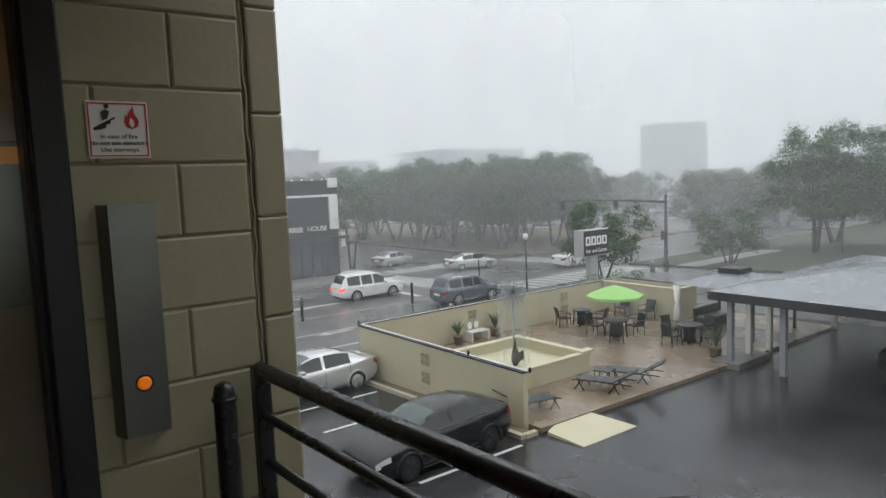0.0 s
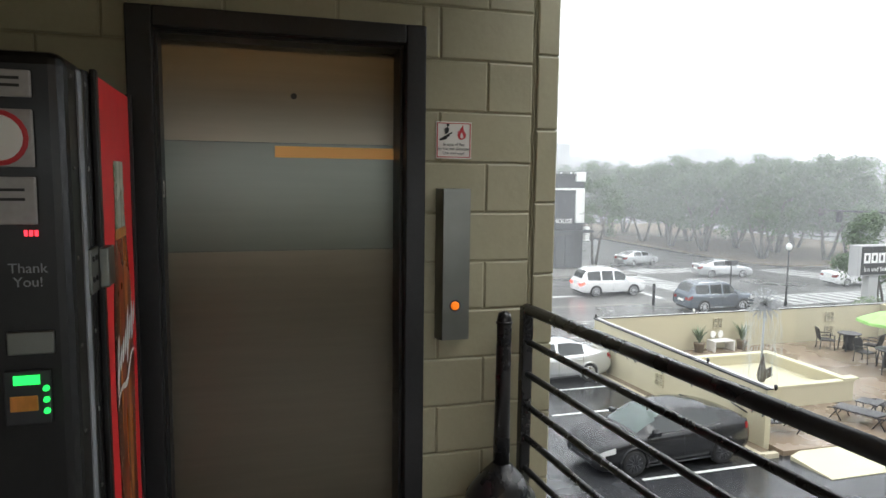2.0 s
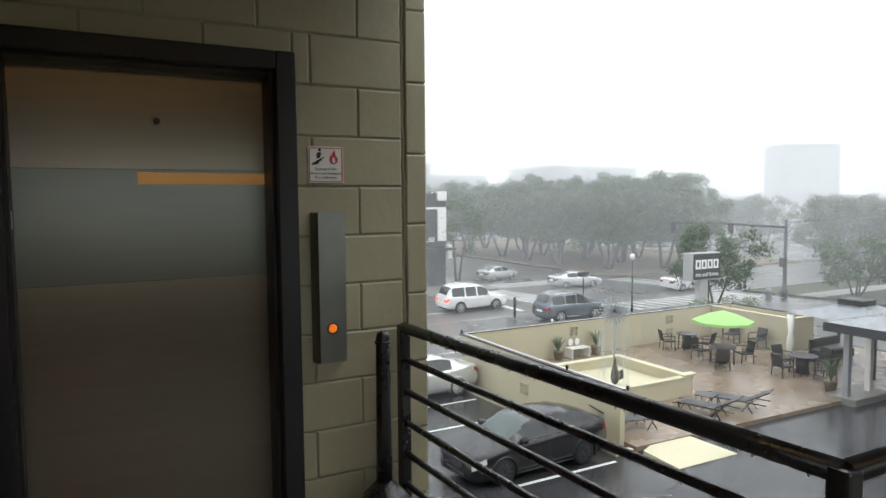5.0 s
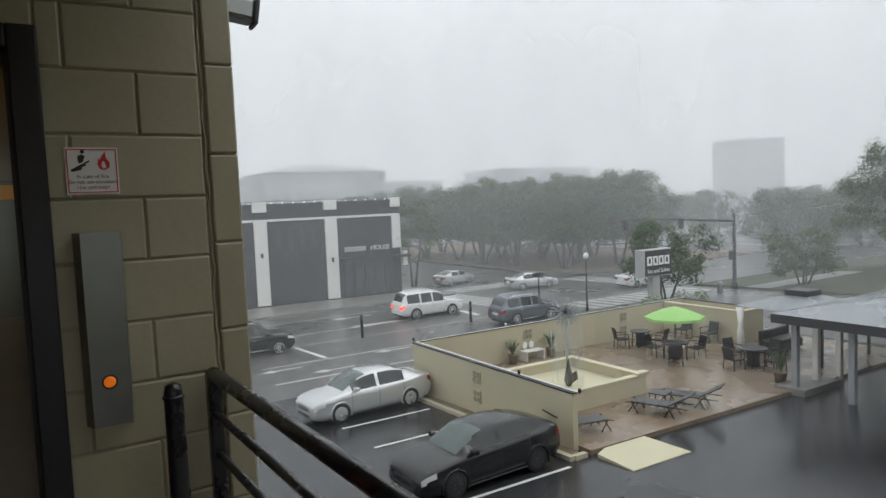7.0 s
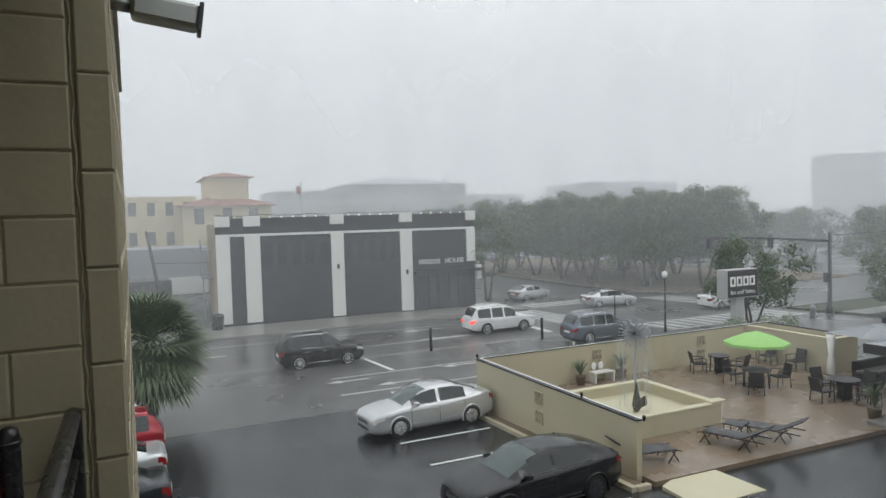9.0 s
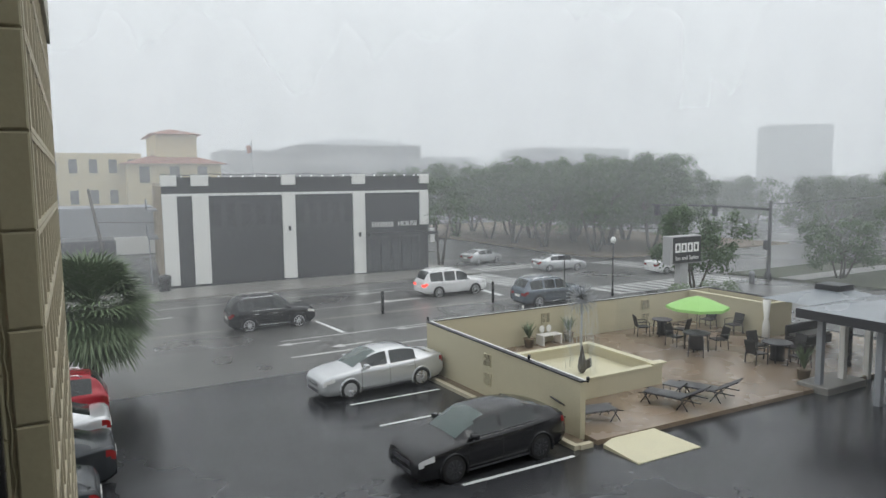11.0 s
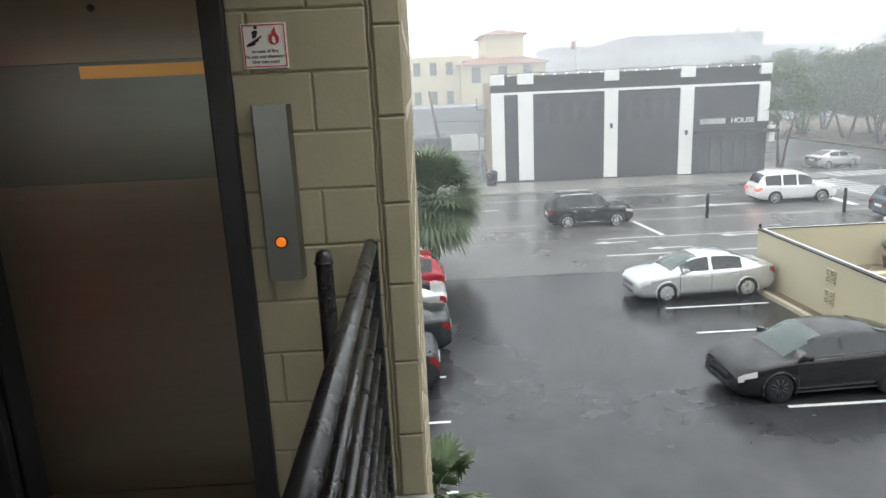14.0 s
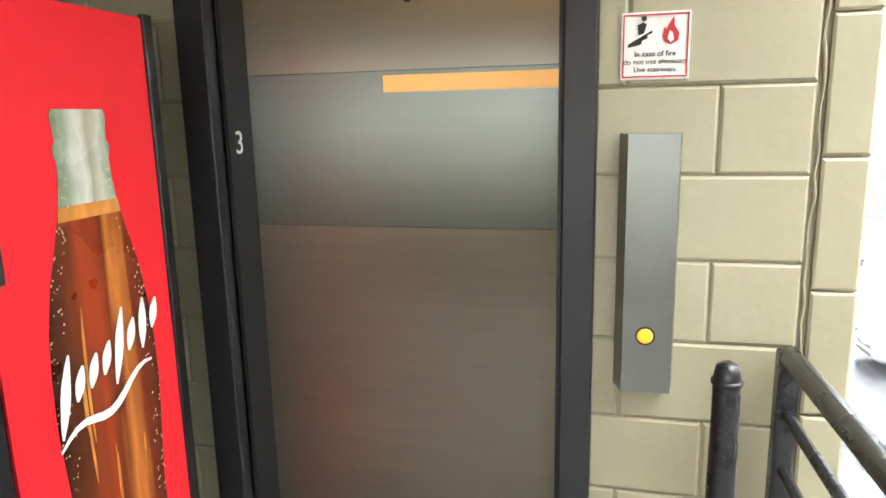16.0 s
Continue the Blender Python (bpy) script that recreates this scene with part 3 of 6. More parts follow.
umb = thing("patio_umbrella", "open lime green patio umbrella over a round table", "umbrella", place=pose(22.45, 16.6, PF))
bm = bmesh.new()
tube(bm, ((0, 0, 0.76), (0, 0, 2.2)), 0.022, 8)
part("pole", bm, M_CHROME, umb)
bm = bmesh.new()
N = 8
rings = []
for r, z in ((0.05, 2.16), (0.62, 2.0), (1.24, 1.74), (1.24, 1.63)):
    rings.append([bm.verts.new((r * math.cos(2 * math.pi * k / N), r * math.sin(2 * math.pi * k / N), z)) for k in range(N)])
for a, b in zip(rings, rings[1:]):
    for k in range(N):
        bm.faces.new((a[k], a[(k + 1) % N], b[(k + 1) % N], b[k]))
bm.faces.new(rings[0])
part("canopy", bm, M_GREEN, umb, "lime green eight-panelled canvas canopy")
for k in range(N):
    bm = bmesh.new()
    a = 2 * math.pi * k / N
    tube(bm, ((0, 0, 2.13), (1.22 * math.cos(a), 1.22 * math.sin(a), 1.72)), 0.008, 4)
    part("rib", bm, M_BLACK, umb)

bench = thing("garden_bench", "white slatted garden bench against the patio wall", "bench", place=pose(17.65, 20.25, PF) @ Matrix.Diagonal((0.85, 1, 1, 1)))
for k in range(4):
    bm = bmesh.new()
    box(bm, -0.6, 0.6, -0.25 + k * 0.13, -0.15 + k * 0.13, 0.40, 0.43)
    part("seat_slat", bm, M_SIGNW, bench)
for sx in (-0.36, 0.36):
    bm = bmesh.new()
    lathe(bm, ((0.14, 0), (0.16, 0.02), (0.16, 0.03), (0.14, 0.05)), (sx * 0.6, 0.26, 0.60), 16, "y")
    part("back_rosette", bm, M_SIGNW, bench, "round ornamental backrest panel")
for sx in (-0.55, 0.55):
    bm = bmesh.new()
    box(bm, sx - 0.03, sx + 0.03, -0.25, 0.27, 0.0, 0.40)
    part("leg", bm, M_SIGNW, bench)


def potted_plant(x, y, h, seed):
    random.seed(seed)
    t = thing("potted_plant", "spiky potted plant beside the garden bench", "plant", "potted plants", place=pose(x, y, PF))
    b = bmesh.new()
    lathe(b, ((0.16, 0), (0.22, 0.35), (0.24, 0.38), (0.2, 0.38)), (0, 0, 0), 14)
    part("pot", b, M_SOIL, t)
    b = bmesh.new()
    for _ in range(60):
        a = random.uniform(0, 6.283)
        r = random.uniform(0.15, 0.5)
        z = random.uniform(0.5, 1) * h
        d = Vector((-math.sin(a), math.cos(a), 0)) * 0.025
        p0, p1, p2 = Vector((0, 0, 0.36)), Vector((r * 0.4 * math.cos(a), r * 0.4 * math.sin(a), 0.36 + z * 0.6)), Vector((r * math.cos(a), r * math.sin(a), 0.36 + z))
        v = [b.verts.new(q) for q in (p0 - d, p0 + d, p1 + d, p1 - d, p2)]
        b.faces.new(v[:4])
        b.faces.new((v[3], v[2], v[4]))
    part("leaves", b, M_PALM, t)


potted_plant(16.55, 20.2, 0.75, 1)
potted_plant(18.65, 20.2, 0.85, 2)
potted_plant(22.0, 11.6, 0.9, 3)
for k, (x, y) in enumerate(((12.04, 11.3), (12.04, 14.0), (12.04, 20.7), (16.6, 20.72))):
    bm = bmesh.new()
    lathe(bm, ((0.03, 0), (0.035, 0.05), (0.05, 0.06), (0.045, 0.14), (0.01, 0.16)), (x, y, WT), 10)
    tagged(new("wall_light", mesh_of("wall_light", bm, M_SIGNW if k == 3 else M_BLACK)), "small light fitting on the patio wall coping", "light", "wall lights")

# ---- covered drive beside the patio ----
CX0, CX1, CY0, CY1 = 20.95, 34, 1.0, 11.3
canopy = thing("drive_canopy", "flat grey membrane canopy roof over the hotel drive", "canopy")
bm = bmesh.new()
v = [bm.verts.new(p) for p in ((CX0, CY0, 2.78), (CX1, CY0, 2.78), (CX1, CY1, 2.78), (CX0, CY1, 2.78), (25.2, CY0, 3.25), (29.8, CY0, 3.25), (29.8, 8.6, 3.25), (25.2, 8.6, 3.25))]
for f in ((0, 1, 5, 4), (1, 2, 6, 5), (2, 3, 7, 6), (3, 0, 4, 7), (4, 5, 6, 7)):
    bm.faces.new([v[i] for i in f])
part("roof", bm, M_CANOPY, canopy, "wet grey sloping roof membrane")
bm = bmesh.new()
box(bm, CX0, CX1, CY0, CY1, 2.47, 2.779)
part("fascia", bm, M_COPING, canopy, "black fascia and soffit")
for x, y in ((21.6, 10.8), (21.6, 8.9), (22.9, 10.8), (24.4, 10.8), (21.6, 3.0), (30, 10.8)):
    bm = bmesh.new()
    rbox(bm, x - 0.1, x + 0.1, y - 0.1, y + 0.1, gz(y), 2.47, 0.015)
    part("post", bm, M_SIGNW if x > 21.7 else M_GREYB, canopy)
bm = bmesh.new()
rbox(bm, 21.3, 23.5, 10.3, 11.4, gz(11) - 0.05, PF + 0.12, 0.03)
part("plinth", bm, M_CONCRETE, canopy)
gaz = thing("gazebo", "dark hip-roofed gazebo with pale curtains on the patio", "gazebo")
bm = bmesh.new()
v = [bm.verts.new(p) for p in ((24.8, 11.6, 2.15), (28.6, 11.6, 2.15), (28.6, 15.4, 2.15), (24.8, 15.4, 2.15), (26.7, 13.5, 2.75))]
for k in range(4):
    bm.faces.new((v[k], v[(k + 1) % 4], v[4]))
bm.faces.new(v[:4])
part("roof", bm, M_CANOPY, gaz, "dark wet grey hip roof")
bm = bmesh.new()
box(bm, 26.2, 27.2, 13.0, 14.0, 2.6, 2.82)
part("roof_vent", bm, M_COPING, gaz)
for x, y in ((24.95, 11.75), (28.45, 11.75), (28.45, 15.25), (24.95, 15.25)):
    bm = bmesh.new()
    box(bm, x - 0.05, x + 0.05, y - 0.05, y + 0.05, PF, 2.15)
    part("post", bm, M_BLACK, gaz)
bm = bmesh.new()
lathe(bm, ((0.16, 0), (0.14, 0.9), (0.09, 1.1), (0.16, 1.9)), (24.8, 15.1, PF + 0.1), 12)
part("curtain", bm, M_SIGNW, gaz, "tied pale curtain")
sofa = thing("outdoor_sofa", "dark wicker outdoor sofa under the gazebo", "sofa", place=pose(26.9, 14.6, PF))
bm = bmesh.new()
rbox(bm, -1, 1, -0.4, 0.4, 0.05, 0.42, 0.03)
part("seat", bm, M_WICKER, sofa)
bm = bmesh.new()
rbox(bm, -1, 1, 0.28, 0.42, 0.42, 0.85, 0.03)
part("backrest", bm, M_WICKER, sofa)
bm = bmesh.new()
rbox(bm, -0.95, 0.95, -0.36, 0.27, 0.421, 0.52, 0.03)
part("cushion", bm, M_CONCRETE, sofa)


# ---- black-and-white building across the street ----
def facade_house():
    h = thing("black_building", "charcoal two-storey building with white pilasters across the street", "building")
    x0, x1, y0, y1, zb, zt = 7.0, 29.85, 54.0, 82.0, gz(54) - 0.3, 7.6
    b = bmesh.new()
    box(b, x0 + 0.1, x1, y0 + 0.4, y1, zb, zt - 0.5)
    part("wall", b, M_PHSIDE, h, "weathered cream brick side walls")
    b = bmesh.new()
    box(b, x0, x1, y0, y0 + 0.4, zb, zt - 0.25)
    part("front_wall", b, M_PHBLACK, h, "charcoal painted front wall")
    b = bmesh.new()
    box(b, x0 - 0.05, x1 + 0.05, y0 - 0.18, y0 + 0.5, zt - 0.25, zt - 0.05)
    part("cornice", b, M_PHBLACK, h)
    b = bmesh.new()
    box(b, x0, x1, y0 - 0.10, y0, zt - 1.55, zt - 1.35)
    part("white_band", b, M_PHWHITE, h, "white painted band")
    pil = ((7.0, 8.1), (9.25, 10.5), (16.4, 17.5), (22.6, 23.7), (29.0, 29.85))
    for i, (a, c) in enumerate(pil):
        b = bmesh.new()
        box(b, a, c, y0 - 0.22, y0, zb + 0.55 + (0 if i < 4 else 4.15), zt - 1.55)
        part("pilaster", b, M_PHWHITE, h, "white painted pilaster")
        b = bmesh.new()
        box(b, a, c, y0 - 0.20, y0, zb, zb + 0.55)
        part("pilaster_base", b, M_PHBLACK, h)
        b = bmesh.new()
        rbox(b, a - 0.05, c + 0.05, y0 - 0.26, y0 + 0.3, zt - 0.75, zt + 0.12, 0.05)
        part("finial_block", b, M_PHWHITE, h, "scrolled white block on the parapet")
    bays = ((8.1, 9.25), (10.5, 16.4), (17.5, 22.6), (23.7, 29.0))
    for i, (a, c) in enumerate(bays):
        n = 1 if i == 0 else 5
        w = (c - a) / n
        b = bmesh.new()
        box(b, a + 0.06, c - 0.06, y0 - 0.05, y0, gz(54) + 0.45, zt - 1.75)
        part("bay_panel", b, M_PHPANEL, h, "flat charcoal infill panel")
        for k in range(n if i in (1, 2) else 0):
            b = bmesh.new()
            box(b, a + k * w + 0.22, a + (k + 1) * w - 0.22, y0 - 0.085, y0 - 0.05, 3.55, 5.35)
            pane = part("upper_window", b, M_PHGLASS, h, "painted-over upper window")
            b = bmesh.new()
            box(b, a + k * w + 0.22, a + (k + 1) * w - 0.22, y0 - 0.12, y0 - 0.085, 4.42, 4.50)
            part("meeting_rail", b, M_PHBLACK, pane)
    for a in (24.2, 25.2, 26.2, 27.2, 28.1):
        b = bmesh.new()
        rbox(b, a, a + 0.78, y0 - 0.10, y0 - 0.05, gz(54) + 0.35, 1.95, 0.02)
        part("shop_window", b, M_WINDOW, h, "dark entrance glazing")
    for px, pz in ((16.95, 3.0), (23.15, 2.2)):
        b = bmesh.new()
        rbox(b, px - 0.10, px + 0.10, y0 - 0.34, y0 - 0.22, pz, pz + 0.4, 0.03)
        part("wall_fitting", b, M_PHBLACK, h)
    b = bmesh.new()
    tube(b, [(x0 + (x1 - x0) * k / 24, y0 - 0.1, zt + 0.22 - 0.10 * abs(math.sin(k * math.pi / 4))) for k in range(25)], 0.035, 4)
    part("string_cable", b, M_PHBLACK, h, "cable strung along the parapet")
    for k in range(24):
        b = bmesh.new()
        box(b, x0 + 0.5 + k * 0.95, x0 + 0.62 + k * 0.95, y0 - 0.16, y0 - 0.05, zt - 0.05, zt + 0.07)
        part("parapet_clip", b, M_PHWHITE, h)
    # letter bars of the name over the door, and the word that follows it
    for k in range(7):
        b = bmesh.new()
        x = 24.45 + k * 0.30
        for e in (-0.075, 0.075):
            box(b, x + e - 0.028, x + e + 0.028, y0 - 0.15, y0 - 0.05, 2.98, 3.42)
        part("letter_bar", b, M_PRINTWHITE, h, "white letter-sized bar")
    words("lettering", "HOUSE", 0.60, M_PRINTWHITE, pose(27.75, y0 - 0.16, 3.2, 90), h, 0.02)
    b = bmesh.new()
    box(b, 23.8, 30.5, y0 - 0.9, y0 - 0.24, 2.2, 2.45)
    part("door_canopy", b, M_PHBLACK, h, "flat black canopy over the entrance")
    b = bmesh.new()
    box(b, 29.87, 30.3, y0 - 0.5, y0 + 0.1, 1.4, 2.7)
    part("wall_lamp", b, M_PHWHITE, h)
    for k in range(6):
        b = bmesh.new()
        box(b, x0 + 0.02, x0 + 0.1, 56.2 + k * 4.1, 57.7 + k * 4.1, 2.6, 5.4)
        part("side_window", b, M_WINDOW, h)
        b = bmesh.new()
        box(b, x0 - 0.1, x0 + 0.1, 55.0 + k * 4.1, 55.5 + k * 4.1, zb, zt - 0.8)
        part("side_pilaster", b, M_PHSIDE, h)
    b = bmesh.new()
    for zz in (2.0, 4.6):
        box(b, x0 - 1.0, x0, 63, 69, zz, zz + 0.08)
        for k in range(7):
            tube(b, ((x0 - 0.97, 63 + k, zz), (x0 - 0.97, 63 + k, zz + 1)), 0.03, 4)
        tube(b, ((x0 - 0.97, 63, zz + 1), (x0 - 0.97, 69, zz + 1)), 0.03, 4)
    tube(b, ((x0 - 0.9, 63, 2.0), (x0 - 0.9, 58, gz(58))), 0.06, 4)
    part("fire_escape", b, M_GREYB, h, "rusty metal fire escape")
    return h


ph = facade_house()
ph.matrix_basis = Matrix.Translation((6.2, 54.9, 0)) @ pose(0, 0, 0, 0, 0, -4) @ Matrix.Translation((-7.0, -54.0, 0))
bm = bmesh.new()
lathe(bm, ((0.42, 0), (0.5, 1.0), (0.52, 1.02), (0.4, 1.2), (0.1, 1.28)), (5.9, 52.8, gz(52.8) + 0.15), 16)
tagged(new("trash_bin", mesh_of("trash_bin", bm, M_BLACK)), "dark round trash bin on the wet sidewalk", "bin")


def far_block(name, x0, x1, y0, y1, z1, wall, label, floors=0, cols=0, base=-2.0, winw=0.55):
    h = thing(name, label, "building")
    b = bmesh.new()
    box(b, x0, x1, y0, y1, base, z1)
    part("wall", b, wall, h)
    for f in range(floors):
        fh = (z1 - base) / floors
        for c in range(cols):
            w = (x1 - x0) / cols
            b = bmesh.new()
            cx = x0 + (c + 0.5) * w
            box(b, cx - w * winw / 2, cx + w * winw / 2, y0 - 0.05, y0, base + fh * (f + 0.35), base + fh * (f + 0.8))
            part("window", b, M_WINDOW, h)
    return h


def hip(bm, x0, x1, y0, y1, z0, z1):
    v = [bm.verts.new(p) for p in ((x0, y0, z0), (x1, y0, z0), (x1, y1, z0), (x0, y1, z0))]
    d = min(x1 - x0, y1 - y0) / 2
    r = [bm.verts.new(p) for p in ((x0 + d, (y0 + y1) / 2, z1), (x1 - d + 0.01, (y0 + y1) / 2, z1))]
    for f in ((v[0], v[1], r[1], r[0]), (v[1], v[2], r[1]), (v[2], v[3], r[0], r[1]), (v[3], v[0], r[0])):
        bm.faces.new(f)
    bm.faces.new(v)


hall = far_block("cream_hall", -22, 9.5, 110, 130, 11.6, M_CREAM, "cream stucco building with terracotta roofs", 3, 12, -2, 0.42)
for x0, x1, y0, z0, z1, z2 in ((7.2, 20.6, 107, -2, 10.0, 12.2), (11.6, 17.6, 110, 10.0, 14.6, 15.9)):
    bm = bmesh.new()
    box(bm, x0, x1, y0, y0 + 14, z0, z1)
    part("tower_wall", bm, M_CREAM, hall)
    bm = bmesh.new()
    hip(bm, x0 - 0.9, x1 + 0.9, y0 - 0.9, y0 + 14.9, z1, z2)
    part("roof", bm, M_TILE, hall, "terracotta hip roof")
for x in (9.6, 13.8, 17.8):
    bm = bmesh.new()
    box(bm, x - 0.7, x + 0.7, 106.9, 107, 7.2, 9.6)
    part("window", bm, M_WINDOW, hall)
bm = bmesh.new()
rbox(bm, -9.5, -5.2, 111, 114, 11.6, 14.6, 0.1)
part("roof_unit", bm, M_GREYB, hall, "grey rooftop machine")
low = far_block("low_grey_building", -30, 9, 88, 100, 4.2, M_GREYB, "low blue-grey building behind the alley", 0, 0)
bm = bmesh.new()
box(bm, -30, 9, 87.6, 88, -1.5, 0.6)
part("white_wall", bm, M_PHWHITE, low, "whitewashed lower wall")
bm = bmesh.new()
rbox(bm, -12, 3.6, 72, 78, gz(62), 1.5, 0.1)
tagged(new("storage_container", mesh_of("storage_container", bm, M_COPING)), "dark flat-roofed shed in the alley", "shed")
pole = thing("utility_pole", "leaning dark wooden utility pole in the alley", "pole")
bm = bmesh.new()
tube(bm, ((2.7, 72, gz(62)), (1.4, 72, 6.6)), [0.2, 0.13], 8)
part("pole", bm, M_BARK, pole)
bm = bmesh.new()
tube(bm, ((2.1, 72, 3.3), (7.5, 74, 3.0), (12, 76, 4.0)), 0.03, 4)
part("cable", bm, M_BLACK, pole)
far_block("grey_office_building", 37, 57, 190, 210, 16, M_CONC2, "pale grey office building lost in rain", 5, 7)
dome = far_block("pale_domed_building", 58, 95, 185, 210, 17.5, M_CONC2, "pale grand building with a low roof lost in rain", 4, 10)
bm = bmesh.new()
hip(bm, 57, 96, 184, 211, 17.5, 20.2)
part("roof", bm, M_GREYR, dome)
spire = far_block("church_spire", 75.9, 79.1, 160, 166, 12.5, M_GREYB, "grey church tower with a pointed spire")
bm = bmesh.new()
lathe(bm, ((2.4, 12.5), (0.9, 15.4), (0.1, 18.9)), (77.5, 163, 0), 8)
part("spire", bm, M_GREYB, spire)
flag = thing("flagpole", "tall thin flagpole with a hanging red and white flag", "flagpole")
bm = bmesh.new()
tube(bm, ((25, 105, -2), (25, 105, 13.6)), 0.09, 6)
part("pole", bm, M_GREYR, flag)
bm = bmesh.new()
box(bm, 24.2, 24.95, 105, 105.04, 11.6, 12.8)
part("flag", bm, M_TILE, flag)
far_block("hazy_block", 100, 119, 190, 215, 14.5, M_CONC2, "pale low building behind the trees", 3, 8)
far_block("hazy_hotel", 128, 165, 168, 190, 17, M_CONC2, "pale hotel building behind the trees", 5, 11)
tw = thing("office_tower", "pale grey office tower fading into the rain", "tower", place=pose(265.4, 172.4, -2, 0, 0, -35))
bm = bmesh.new()
box(bm, -12, 12, 0, 18, 0, 30.5)
part("wall", bm, M_CONC2, tw)
for f in range(10):
    bm = bmesh.new()
    box(bm, -11.4, 11.4, -0.1, 0, 3.0 + f * 2.75, 4.5 + f * 2.75)
    part("window_band", bm, M_GREYB, tw, "grey ribbon of windows")
far_block("low_wing", 205, 260, 120, 150, 6.5, M_CONC2, "low pale wing far off in the rain", 2, 8)
shed = thing("hip_roof_house", "low building with a grey hip roof beyond the trees", "building")
bm = bmesh.new()
box(bm, 112, 134, 116, 134, -2, 6.5)
part("wall", bm, M_CONC2, shed)
bm = bmesh.new()
hip(bm, 110, 136, 114, 136, 6.5, 10.5)
part("roof", bm, M_GREYR, shed)


# ---- cars ----
CAR_SHAPES = {
    "sedan": dict(
        deck=((-0.5, 0.60), (-0.492, 0.70), (-0.465, 0.79), (-0.40, 0.88), (-0.30, 0.95), (-0.22, 0.985), (0, 0.985), (0.25, 1.01), (0.36, 1.06), (0.44, 1.085), (0.485, 1.06), (0.5, 0.93)),
        roof=((-0.26, 0), (-0.19, 0.42), (-0.10, 0.83), (-0.03, 0.97), (0.05, 1), (0.14, 0.98), (0.22, 0.86), (0.30, 0.55), (0.38, 0.12), (0.41, 0)),
        low=((-0.5, 0.30), (-0.47, 0.20), (-0.40, 0.18), (0.40, 0.20), (0.47, 0.26), (0.5, 0.34)),
        panes=((-0.185, 0.015), (0.035, 0.255)), screen=(-0.245, -0.055), rear=(0.185, 0.39), wheel=0.335),
    "hatch": dict(
        deck=((-0.5, 0.56), (-0.492, 0.66), (-0.465, 0.76), (-0.40, 0.84), (-0.30, 0.91), (-0.22, 0.955), (0, 0.975), (0.25, 1.03), (0.36, 1.07), (0.44, 1.09), (0.485, 1.05), (0.5, 0.86)),
        roof=((-0.26, 0), (-0.19, 0.40), (-0.10, 0.82), (-0.03, 0.97), (0.04, 1), (0.15, 0.97), (0.25, 0.84), (0.34, 0.62), (0.42, 0.30), (0.46, 0)),
        low=((-0.5, 0.26), (-0.47, 0.18), (-0.40, 0.16), (0.40, 0.19), (0.47, 0.26), (0.5, 0.36)),
        panes=((-0.185, 0.015), (0.035, 0.27)), screen=(-0.245, -0.055), rear=(0.20, 0.43), wheel=0.335),
    "suv": dict(
        deck=((-0.5, 0.72), (-0.492, 0.88), (-0.465, 0.99), (-0.40, 1.05), (-0.30, 1.09), (-0.22, 1.10), (0, 1.10), (0.25, 1.12), (0.36, 1.13), (0.44, 1.14), (0.485, 1.10), (0.5, 0.96)),
        roof=((-0.25, 0), (-0.18, 0.45), (-0.11, 0.86), (-0.05, 0.97), (0.08, 1), (0.28, 0.98), (0.39, 0.93), (0.435, 0.74), (0.475, 0.2), (0.488, 0)),
        low=((-0.5, 0.42), (-0.47, 0.30), (-0.40, 0.27), (0.40, 0.28), (0.47, 0.32), (0.5, 0.40)),
        panes=((-0.175, 0.0), (0.02, 0.195), (0.215, 0.40)), screen=(-0.235, -0.07), rear=(0.405, 0.478), wheel=0.375),
}
CAR_WIDTH = ((-0.5, 0.76), (-0.492, 0.84), (-0.465, 0.92), (-0.42, 0.965), (-0.35, 0.99), (-0.2, 1), (0.25, 1), (0.38, 0.97), (0.46, 0.91), (0.49, 0.84), (0.5, 0.78))


def curve_at(ctrl, u):
    """A smooth value on a control line, averaged over a short stretch."""
    xs, vs = [c[0] for c in ctrl], [c[1] for c in ctrl]
    return float(np.mean(np.interp([u - 0.012, u - 0.006, u, u + 0.006, u + 0.012], xs, vs)))


